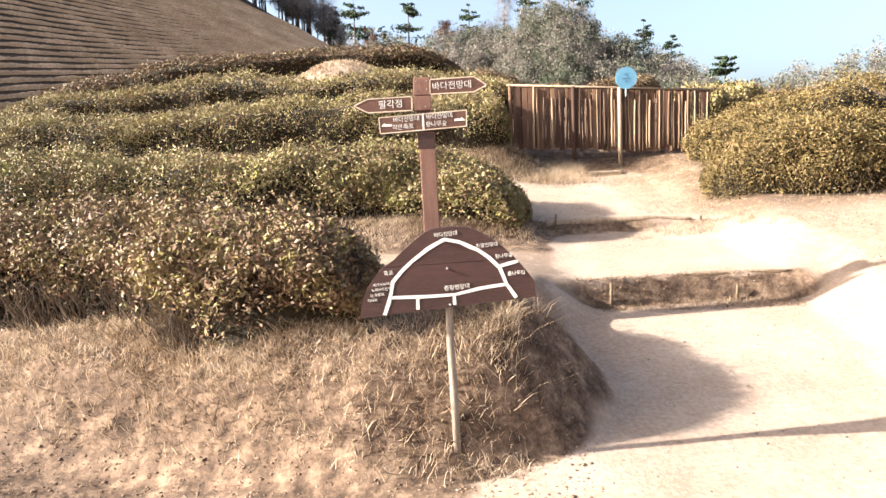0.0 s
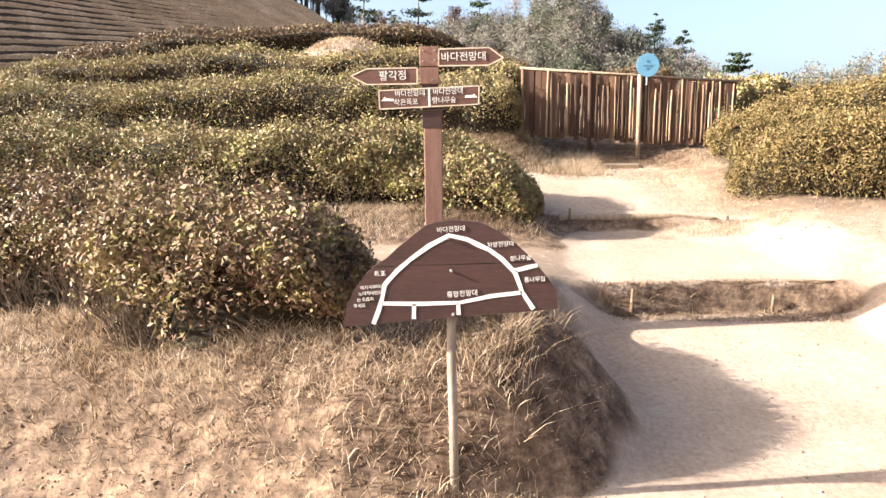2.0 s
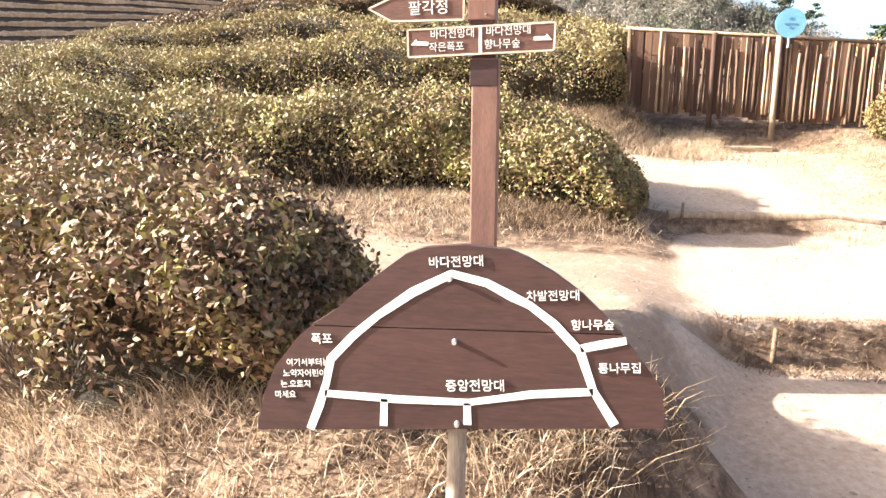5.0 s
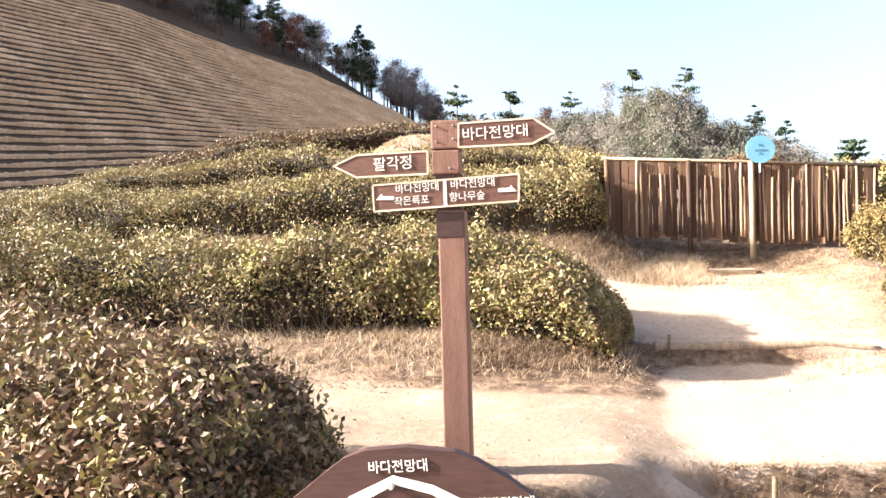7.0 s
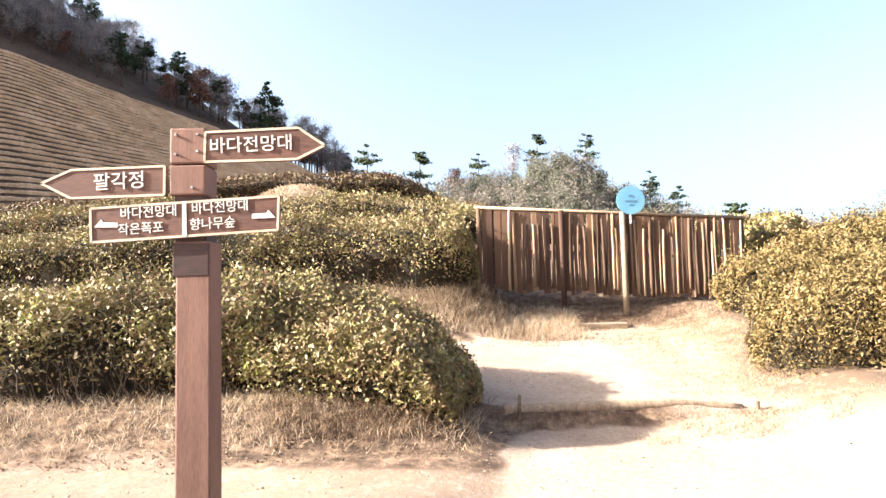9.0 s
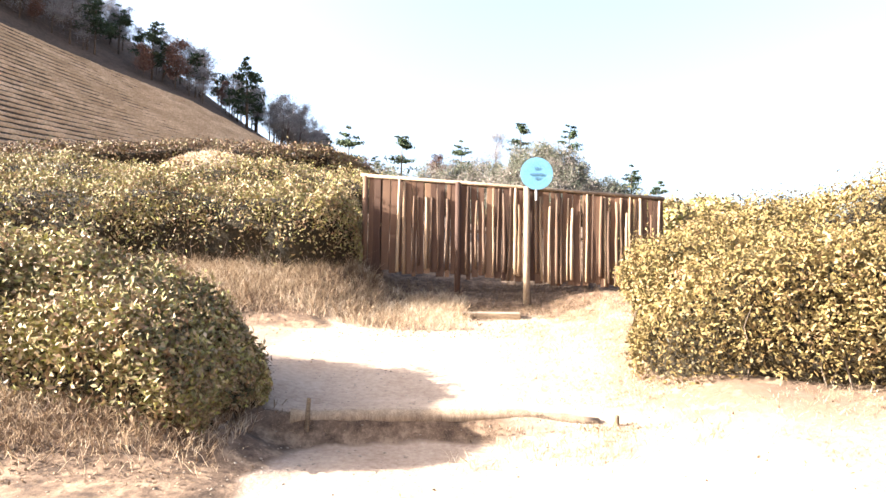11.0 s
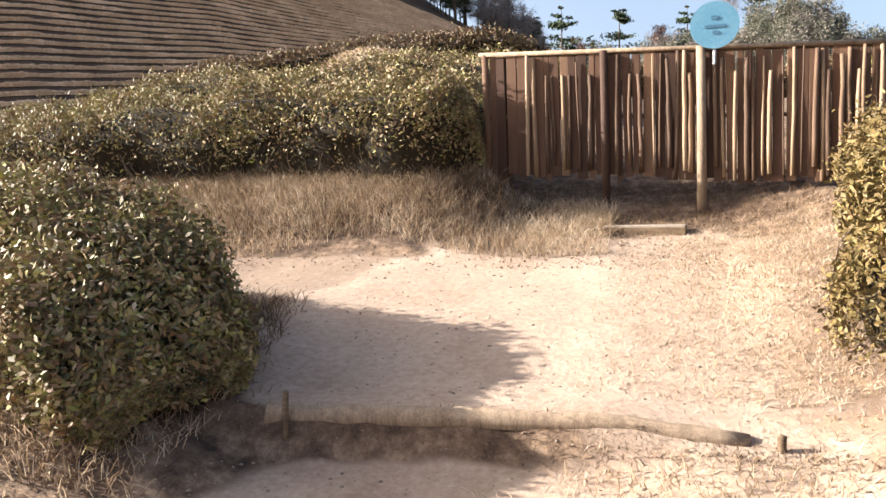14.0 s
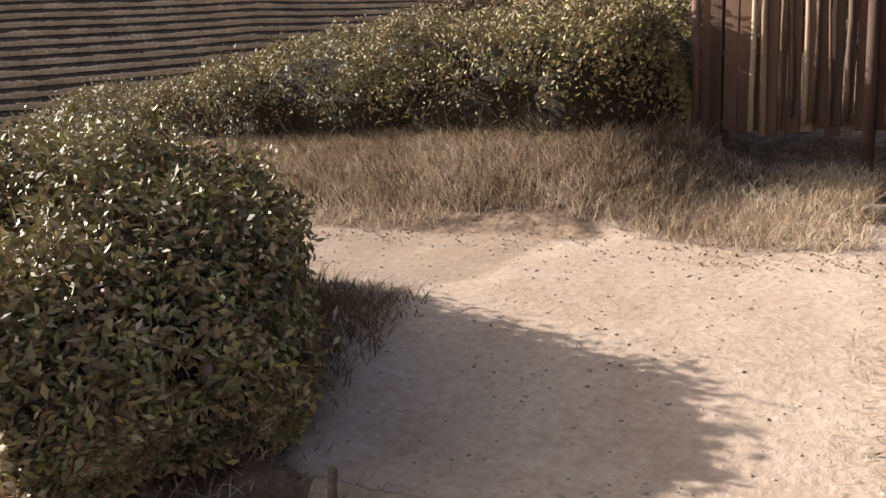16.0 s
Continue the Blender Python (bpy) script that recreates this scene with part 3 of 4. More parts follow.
for (x0, x1, y0, y1, n) in ((-6, 0.9, 4.2, 5.7, 7000), (-6, 1.1, 7.9, 8.9, 7000), (-5, 3.4, 11.1, 12.8, 8000), (3.6, 6, 6, 12.5, 2500), (-4, 4, 6, 12, 700)):
    q = scatter(n, x0, x1, y0, y1, G, lambda x, y, r: patchy(x, y, r, 0.3))
    q[:, 2] += 0.018
    loose("fallen_leaves", leaf_cloud("fallen_leaves", q, np.tile([0, 0, 1.0], (len(q), 1)), 0.022, M_FALLEN, G, 0.35, 0.5), "brown fallen leaves scattered over the ground", "leaves")
straw = scatter(30000, 2.6, 4.2, 9.3, 12.2, G, lambda x, y, r: (x > 2.5 + (r * 1.3)) & (r < 0.9))
straw[:, 2] += 0.012
loose("straw", blades("straw", straw, 0.026, M_STRAW, G, 1.0, 0.0018), "pale trampled straw lying on the sandy path", "straw")


# brown blades added to darken the strip where the fence's shadow lies
brush = scatter(5000, 1.2, 4.2, 12.25, 13.4, G, lambda x, y, r: patchy(x, y, r, 0.45))
loose("dead_brush", blades("dead_brush", brush, 0.11, M_FALLEN, G, 0.8, 0.002), "brown brush added as the dark shadow strip under the pole fence", "brush")
brown = scatter(16000, -5, 1.6, 11.65, 12.7, G, lambda x, y, r: patchy(x, y, r, 0.3))
loose("dead_brush", blades("dead_brush", brown, 0.18, M_FALLEN, G, 0.6, 0.0028), "reddish-brown dead weeds below the upper hedge", "brush")
twigs = scatter(5000, -5, 0.1, 4.1, 5.4, G, lambda x, y, r: (y + 0.33 * np.clip(x + 0.6, -8, 0) > 4.2) & patchy(x, y, r, 0.1))
loose("dead_brush", blades("dead_brush", twigs, 0.15, M_FALLEN, G, 1.0, 0.0028), "dead twigs and roots hanging on the earth bank", "brush")
corner = scatter(2600, -0.1, 0.85, 4.35, 5.7, G, lambda x, y, r: x < 0.85 - 0.5 * r * r)
loose("dead_brush", blades("dead_brush", corner, 0.15, M_FALLEN, G, 0.7, 0.0024), "dead brown twigs on the crumbling corner of the bank", "brush")
skirt = scatter(9000, -0.4, 1.35, 8.2, 10.2, G, lambda x, y, r: x + 0.35 * np.abs(y - 8.9) + 0.25 * r < 1.3)
loose("dead_brush", blades("dead_brush", skirt, 0.12, M_FALLEN, G, 0.8, 0.0028), "dead brown stems and roots round the hedge end", "brush")
for x0, x1, y0 in ((1.4, 3.6, 6.72), (1.25, 3.6, 8.9)):
    q = scatter(2600, x0, x1, -0.09, 0.05, G)
    q[:, 1] += y0 - 0.12 * np.sin(q[:, 0] * 1.3 + 1)
    q[:, 2] = land(q[:, 0], q[:, 1]) - 0.01
    loose("dry_grass", blades("dry_grass", q, 0.03, M_FALLEN, G, 1.0, 0.002), "matted roots and dry grass along the step edge", "grass")


tufts = scatter(3800, 2.3, 3.9, 8.45, 8.95, G, lambda x, y, r: patchy(x * 2, y * 2, r, 0.1))
loose("dry_grass", blades("dry_grass", tufts, 0.07, M_STRAW, G, 0.8, 0.0022), "straw tufts and roots hanging over the upper step", "grass")
ragged = scatter(2600, 1.3, 3.5, 6.5, 6.74, G, lambda x, y, r: patchy(x * 2, y * 2, r, 0.0))
loose("dead_brush", blades("dead_brush", ragged, 0.06, M_FALLEN, G, 0.9, 0.0026), "ragged dark roots in the face of the lower step", "brush")


def pebble_field(n, x0, x1, y0, y1, least, most, seed, material, label):
    r = np.random.RandomState(seed)
    x, y = r.uniform(x0, x1, n), r.uniform(y0, y1, n)
    z = land(x, y)
    tpl = bmesh.new()
    bmesh.ops.create_icosphere(tpl, subdivisions=1, radius=1)
    tv = np.array([v.co[:] for v in tpl.verts])
    tf = np.array([[v.index for v in f.verts] for f in tpl.faces])
    tpl.free()
    s = least + most * r.beta(1, 6, n)
    v = tv[None] * r.uniform(0.6, 1.4, (n, len(tv), 1)) * s[:, None, None] * np.array([1.2, 1, 0.6]) + np.stack([x, y, z], -1)[:, None]
    f = tf[None] + (np.arange(n) * len(tv))[:, None, None]
    loose("pebbles", raw_mesh("pebbles", v.reshape(-1, 3), f.reshape(-1, 3), material), label, "stones")


pebble_field(6000, -2, 4, 3.0, 12.3, 0.003, 0.016, 8, M_STONE, "small stones and clods on the sandy path")
pebble_field(3600, -6, 0.9, 3.7, 5.2, 0.004, 0.024, 9, M_GROUND_CLOD, "crumbled brown clods on the earth bank")


def grass_mound():
    """A dome of clipped dry grass on the crest."""
    at = (-2.55, 19.4, float(land(-2.55, 19.4)) - 0.28)
    root = thing("grass_mound", at, "smooth rounded mound of pale dry grass between hedges", "mound")
    bm = bmesh.new()
    bmesh.ops.create_uvsphere(bm, u_segments=40, v_segments=20, radius=1)
    for v in bm.verts:
        v.co = Vector((v.co.x * 1.35, v.co.y * 1.1, max(v.co.z, -0.3) * 0.9)) * (1 + 0.04 * noise.noise(v.co * 2))
    for f in bm.faces:
        f.smooth = True
    part("mound_body", bm, M_SAND, root)
    r = np.random.RandomState(5)
    d = r.normal(0, 1, (9000, 3))
    d[:, 2] = np.abs(d[:, 2])
    d /= np.linalg.norm(d, axis=1)[:, None]
    tagged(part("turf", blades("turf", d * np.array([1.35, 1.1, 0.9]) * 0.98, 0.09, M_STRAW, r, 0.6, 0.012), None, root), kind="stuff")


grass_mound()


# ---- the trail-map board on its post ----
def map_board():
    root = thing("trail_map_sign", (0.03, 4.15, float(land(0.03, 4.15))), "dark brown wooden trail map board on a grey post", "sign")
    ox, oz = -0.03, -root.matrix_basis.translation.z
    up = lambda pts: [(x + ox, z + oz) for x, z in pts]
    bm = tube([(0.01, 0.03, -0.25), (0.0, 0.03, 0.4), (-0.01, 0.03, 0.75), (0.0, 0.03, 1.24 + oz)], [0.034] * 4, 4, 2, 0.03)
    part("post", bm, M_GREY, root, "weathered grey square post")
    lower = [(-0.525, 0.8), (0.555, 0.888), (0.545, 0.985), (0.5, 1.05), (0.455, 1.105), (0.44, 1.125), (-0.365, 1.105), (-0.4, 1.075), (-0.47, 0.985), (-0.505, 0.9)]
    upper = [(-0.363, 1.108), (0.438, 1.128), (0.4, 1.165), (0.34, 1.222), (0.27, 1.272), (0.2, 1.31), (0.15, 1.329), (0.04, 1.337), (-0.06, 1.327), (-0.11, 1.308), (-0.16, 1.27), (-0.24, 1.206), (-0.3, 1.15)]
    for nm, pts in (("lower_plank", lower), ("upper_plank", upper)):
        bm = outline(up(pts), 0.03)
        bmesh.ops.translate(bm, verts=bm.verts, vec=(0, -0.04, 0))
        part(nm, bm, M_BOARD, root)
    lines = [
        ("trail_line", [(-0.372, 0.815), (-0.345, 0.885), (-0.325, 0.95), (-0.312, 1.017), (-0.25, 1.085), (-0.183, 1.143), (-0.09, 1.21), (0.01, 1.262), (0.1, 1.242), (0.16, 1.212), (0.208, 1.19), (0.27, 1.145), (0.338, 1.075), (0.375, 0.975), (0.432, 0.888)], 0.022),
        ("trail_line", [(-0.33, 0.92), (-0.13, 0.917), (0.06, 0.922), (0.22, 0.955), (0.375, 0.973)], 0.019),
        ("trail_line", [(0.338, 1.084), (0.4, 1.1), (0.449, 1.111)], 0.02),
        ("trail_line", [(-0.166, 0.916), (-0.168, 0.84)], 0.019),
        ("trail_line", [(0.055, 0.92), (0.057, 0.86)], 0.019),
    ]
    for nm, pts, w in lines:
        bm = stroke(up(pts), w)
        bmesh.ops.translate(bm, verts=bm.verts, vec=(0, -0.0425, 0))
        part(nm, bm, M_PAINT, root, "white painted trail line")
    tilt = 4
    for text, size, x, z in (("바다전망대", 0.031, 0.02, 1.292), ("차밭전망대", 0.029, 0.265, 1.216), ("향나무숲", 0.029, 0.365, 1.146), ("통나무집", 0.029, 0.437, 1.038),
                             ("중앙전망대", 0.034, 0.075, 0.967), ("폭포", 0.032, -0.335, 1.07), ("여기서부터는", 0.022, -0.375, 1.003), ("노약자어린이", 0.022, -0.385, 0.972),
                             ("는.오르지", 0.022, -0.41, 0.94), ("마세요", 0.022, -0.44, 0.908)):
        words(text, size, (x + ox, -0.0425, z + oz), root, tilt=tilt)
    for x, z in ((0.02, 1.085), (0.03, 0.862), (0.005, 1.25)):
        bm = bmesh.new()
        bmesh.ops.create_cone(bm, cap_ends=True, segments=10, radius1=0.008, radius2=0.006, depth=0.02, matrix=pose(x + ox, -0.047, z + oz, 90, 0, 0))
        part("bolt", bm, M_STEEL, root, "steel bolt head")


map_board()


# ---- the finger post ----
def finger_post():
    gx, gy = -0.06, 6.18
    gz = float(land(gx, gy))
    root = thing("finger_post", (gx, gy, gz), "reddish-brown square signpost with white-lettered wooden direction boards", "signpost")
    W = 0.142
    bm = box((W, W, 2.0 - gz + 0.3), (0, 0, (2.0 - gz - 0.3) / 2), 0.008)
    for v in bm.verts:
        v.co.x += -0.028 - 0.012 * (v.co.z + gz - 0.7) / 1.75
    part("post", bm, M_POST, root)
    part("collar", box((W + 0.006, W + 0.006, 0.135), (-0.044, 0, 1.925 - gz), 0.004), M_BOARD, root, "dark band round the post below the cross board")
    bm = box((W - 0.014, W - 0.014, 0.06), (-0.048, 0, 2.03 - gz), 0.004)
    part("neck", bm, M_BOARD, root, "darker collar below the head")
    for z, h in ((2.252, 0.125), (2.395, 0.15)):
        bm = box((W + 0.006, W + 0.006, h), (-0.062, 0, z - gz), 0.008)
        part("head_block", bm, M_POST, root)
    bm = box((W - 0.02, W - 0.02, 0.15), (-0.057, 0, 2.12 - gz), 0.004)
    part("head_core", bm, M_BOARD, root)
    f = -W / 2 - 0.006

    def plate(nm, pts, front, label):
        pts = [(x - gx, z - gz) for x, z in pts]
        b = outline(pts, 0.024)
        bmesh.ops.translate(b, verts=b.verts, vec=(0, front, 0))
        o = part(nm, b, M_SIGN, root, label)
        cx, cz = sum(p[0] for p in pts) / len(pts), sum(p[1] for p in pts) / len(pts)
        for (x0, z0), (x1, z1) in zip(pts, pts[1:] + pts[:1]):
            b = stroke([(x0 + (cx - x0) * 0.012, z0 + (cz - z0) * 0.05), (x1 + (cx - x1) * 0.012, z1 + (cz - z1) * 0.05)], 0.009)
            bmesh.ops.translate(b, verts=b.verts, vec=(0, front - 0.0028, 0))
            part("border", b, M_EDGE, o, "cream painted border")
        return o

    a = plate("right_arm", [(-0.052, 2.452), (0.335, 2.462), (0.445, 2.382), (0.33, 2.325), (-0.055, 2.322)], f + 0.004, "brown arrow board pointing along the path")
    words("바다전망대", 0.072, (0.14 - gx, f + 0.001, 2.39 - gz), a, tilt=1.5, width=1.05)
    a = plate("left_arm", [(-0.212, 2.315), (-0.6, 2.308), (-0.725, 2.252), (-0.6, 2.185), (-0.212, 2.19)], f + 0.004, "brown arrow board pointing along the hedge")
    words("팔각정", 0.078, (-0.40 - gx, f + 0.001, 2.25 - gz), a, tilt=2)
    a = plate("cross_board", [(-0.512, 2.143), (0.262, 2.178), (0.258, 2.033), (-0.506, 1.998)], f - 0.014, "brown board lettered in white with two arrows")
    b = stroke([(-0.125 - gx, 2.16 - gz), (-0.122 - gx, 2.018 - gz)], 0.016)
    bmesh.ops.translate(b, verts=b.verts, vec=(0, f - 0.018, 0))
    part("divider", b, M_PAINT, a)
    for text, x, z in (("바다전망대", -0.27, 2.118), ("작은폭포", -0.3, 2.052), ("바다전망대", 0.02, 2.132), ("향나무숲", -0.01, 2.066)):
        words(text, 0.052, (x - gx, f - 0.0165, z - gz), a, tilt=2.5, width=0.98)
    for sx, x, z in ((-1, -0.44, 2.077), (1, 0.195, 2.1)):
        b = outline([(x - gx - sx * 0.045, z - gz - 0.016), (x - gx + sx * 0.05, z - gz - 0.014), (x - gx + sx * 0.02, z - gz + 0.018), (x - gx + sx * 0.015, z - gz + 0.006), (x - gx - sx * 0.045, z - gz + 0.003)][::sx], 0.003)
        bmesh.ops.translate(b, verts=b.verts, vec=(0, f - 0.0175, 0))
        part("arrow_mark", b, M_PAINT, a, "white painted arrow")
    for x, z in ((-0.17, 2.44), (-0.08, 2.44), (-0.17, 2.36), (-0.08, 2.37), (-0.1, 2.22)):
        b = bmesh.new()
        bmesh.ops.create_cone(b, cap_ends=True, segments=8, radius1=0.006, radius2=0.005, depth=0.012, matrix=pose(x - gx, f - 0.0, z - gz, 90, 0, 0))
        part("screw", b, M_STEEL, root)


finger_post()


# ---- the pole fence ----
def pole_fence():
    A, B = Vector((1.33, 13.0)), Vector((4.95, 12.62))
    along = (B - A)
    length = along.length
    along.normalize()
    root = thing("pole_fence", (A.x, A.y, float(land(A.x, A.y))), "tall screen fence of upright dark bark slabs and pale poles", "fence")
    base = root.matrix_basis.translation.copy()

    def at(s, push=0.0):
        q = A + along * s + Vector((along.y, -along.x)) * push
        return q.x - base.x, q.y - base.y
    top = lambda s: 3.12 - 0.078 * s - base.z
    low = lambda s: 1.95 - 0.055 * s - base.z
    rnd = random.Random(3)
    for s, push, r in ((0.04, 0.0, 0.035), (0.24, -0.06, 0.03), (1.19, 0.03, 0.04), (2.02, 0.06, 0.042), (3.4, -0.07, 0.04)):
        x, y = at(s, push)
        foot = float(land(x + base.x, y + base.y)) - base.z - 0.25
        bm = tube([(x, y, foot), (x + 0.005, y, (foot + top(s)) / 2), (x, y, top(s) - (0.01 if push < 0 else -0.01))], [r, r * 0.95, r * 0.9], 9, int(s * 10), 0.06)
        part("post", bm, M_TAN if push > 0.05 else M_SLAB, root)
    for zf, r in ((0.0, 0.022), (0.5, 0.02), (0.93, 0.02)):
        pts = []
        for i in range(9):
            s = length * i / 8
            x, y = at(s, -0.03)
            pts.append((x, y, top(s) + (low(s) - top(s)) * zf))
        part("rail", tube(pts, [r] * 9, 7, 5, 0.1), M_LOG, root)
    x0, y0 = at(-0.02)
    x1, y1 = at(length)
    part("capping", tube([(x0, y0 - 0.01, top(0) + 0.012), (x1, y1 - 0.01, top(length) + 0.012)], [0.02, 0.02], 7, 1, 0.1), M_TAN, root, "pale capping rail")
    slabs = []
    for k in range(5):
        w = 0.05 + 0.012 * k
        bm = box((w, 0.022, 1.0), (0, 0, 0.5), 0.005)
        for v in bm.verts:
            v.co.x += 0.004 * math.sin(v.co.z * 9 + k)
        me = bpy.data.meshes.new("slab")
        bm.to_mesh(me)
        bm.free()
        me.materials.append(M_SLAB)
        slabs.append((w, me))
    facing = math.degrees(math.atan2(along.y, along.x))
    s = 0.08
    while s < length - 0.05:
        w, me = slabs[rnd.randrange(5)]
        o = new("slab", me)
        o.parent = root
        x, y = at(s + w / 2, -0.004)
        z0, z1 = low(s) + rnd.uniform(-0.03, 0.04), top(s) - rnd.uniform(0.0, 0.03)
        o.matrix_basis = pose(x, y, z0, 0, rnd.uniform(-0.7, 0.7), facing + rnd.uniform(-3, 3)) @ Matrix.Diagonal((1, 1, z1 - z0, 1))
        s += w + rnd.choice((0.001, 0.003, 0.006, 0.012))
    kinds = []
    for k in range(7):
        r = 0.008 + 0.0024 * k
        bm = tube([(rnd.uniform(-0.006, 0.006), rnd.uniform(-0.004, 0.004), z) for z in (0, 0.25, 0.5, 0.75, 1)], [r * 1.08, r, r * 1.02, r * 0.95, r * 0.8], 7, k, 0.12)
        me = bpy.data.meshes.new("pole")
        bm.to_mesh(me)
        bm.free()
        me.materials.append(M_POLE)
        kinds.append(me)
    s = 0.45
    while s < length - 0.03:
        if not (1.1 < s < 1.28 or 1.94 < s < 2.1):
            o = new("pole", kinds[rnd.randrange(7)])
            o.parent = root
            x, y = at(s, 0.026)
            z0, z1 = low(s) + rnd.uniform(-0.02, 0.12), top(s) - rnd.choice((0.01, 0.03, 0.08, 0.2))
            o.matrix_basis = pose(x, y, z0, rnd.uniform(-0.6, 0.6), rnd.uniform(-1.5, 1.5), rnd.uniform(0, 360)) @ Matrix.Diagonal((1, 1, z1 - z0, 1))
        s += rnd.uniform(0.04, 0.12)


pole_fence()


def blue_disc():
    root = thing("round_sign", (3.42, 12.72, 2.93), "round pale blue sign plate fixed above the fence", "sign")
    bm = bmesh.new()
    bmesh.ops.create_cone(bm, cap_ends=True, segments=40, radius1=0.195, radius2=0.195, depth=0.012, matrix=pose(0.02, -0.05, 0.2, 90, 0, 0))
    part("plate", bm, M_BLUE, root)
    bm = bmesh.new()
    bmesh.ops.create_cone(bm, cap_ends=True, segments=10, radius1=0.014, radius2=0.014, depth=0.4, matrix=pose(0.02, -0.03, 0.08))
    part("bracket", bm, M_STEEL, root)
    for z, w, h in ((0.26, 0.05, 0.03), (0.19, 0.16, 0.022), (0.14, 0.04, 0.025)):
        part("mark", box((w, 0.004, h), (0.02, -0.059, z), 0), M_BLUEMARK, root, "faded marking")


blue_disc()


# ---- logs and stakes of the steps ----
def step_log(points, r, seed, label, material=None, lift=0.0):
    pts = [(x, y - 0.12 * math.sin(x * 1.3 + 1) + 0.06, float(land(x, y - 0.12 * math.sin(x * 1.3 + 1) + 0.12)) - r * 1.25 + lift) for x, y in points]
    base = pts[0]
    root = thing("step_log", base, label, "log", "logs edging the steps")
    fine = []
    for a, b in zip(pts[:-1], pts[1:]):
        for k in range(5):
            t = k / 5
            fine.append([a[i] + (b[i] - a[i]) * t - base[i] for i in range(3)])
    fine.append([pts[-1][i] - base[i] for i in range(3)])
    part("log", tube(fine, [r * (1 + 0.05 * math.sin(i * 1.7 + seed)) for i in range(len(fine))], 9, seed, 0.12), material or M_LOG, root)


step_log([(1.5, 6.68), (2.0, 6.69), (2.5, 6.68), (3.0, 6.69), (3.5, 6.7)], 0.03, 1, "weathered round log edging the lower sandy step")
step_log([(1.35, 8.86), (1.8, 8.86), (2.3, 8.86), (2.8, 8.87), (3.3, 8.9)], 0.048, 2, "pale peeled log edging the upper sandy step", M_TAN, 0.025)


def stake(x, y, tall, seed):
    z = float(land(x, y))
    root = thing("stake", (x, y, z), "short dark wooden stake holding the step edge", "stake", "step stakes")
    part("stake_body", tube([(0, 0, -0.15), (0.004, 0, 0.05), (0.01, 0.005, tall)], [0.017, 0.016, 0.013], 7, seed, 0.1), M_LOG, root)


for k, (x, y, h) in enumerate(((1.62, 6.62, 0.24), (2.9, 6.72, 0.16), (1.46, 8.82, 0.18), (3.4, 9.0, 0.06))):
    stake(x, y, h, k)


def ground_plank():
    x, y = 2.8, 12.2
    root = thing("timber_sleeper", (x, y, float(land(x, y))), "pale weathered timber sleeper on the ground below the fence", "timber", turn=-6)
    part("beam", box((0.78, 0.16, 0.14), (0, 0, -0.02), 0.012), M_GREY, root)
    part("edge_board", box((0.74, 0.02, 0.1), (0.02, -0.092, -0.015), 0.005), M_LOG, root)


ground_plank()


# ---- the terraced hill ----
EYE0 = np.array([1.2, 3.5, 1.75])


def far(az, el, d):
    a, e = np.radians(az), np.radians(el)
    return EYE0 + np.stack([np.sin(a) * d, np.cos(a) * d, np.tan(e) * d], -1)


AZ = np.linspace(-100, -7.5, 90)
LOW = far(AZ, np.interp(AZ, [-100, -60, -45, -20, -9, -7], [-1.0, 0.5, 2.5, 6.5, 8.4, 8.6]), np.interp(AZ, [-100, -45, -9], [42, 52, 80]))
TOP = far(AZ, np.interp(AZ, [-100, -75, -60, -45, -33, -19, -11.5, -8.5, -7], [15, 17, 20, 20.2, 18.9, 14.9, 11.5, 9.6, 8.7]), np.interp(AZ, [-100, -45, -9], [92, 105, 125]))


BACK = far(AZ, np.interp(AZ, [-100, -75, -58, -45, -33, -26, -19, -15, -11.5, -8.5, -7], [13, 15, 21.5, 25, 23.5, 19.8, 15.9, 13.3, 11.3, 9.6, 8.7]), np.interp(AZ, [-100, -45, -9], [92, 105, 125]) + 30)


def on_hill(az, out):
    """A place on the wooded slope above the tea rows."""
    return np.array([np.interp(az, AZ, TOP[:, c] + (BACK - TOP)[:, c] * out / 30) for c in range(3)])


def hill_point(k, i):
    return LOW[i] * (1 - k) + TOP[i] * k


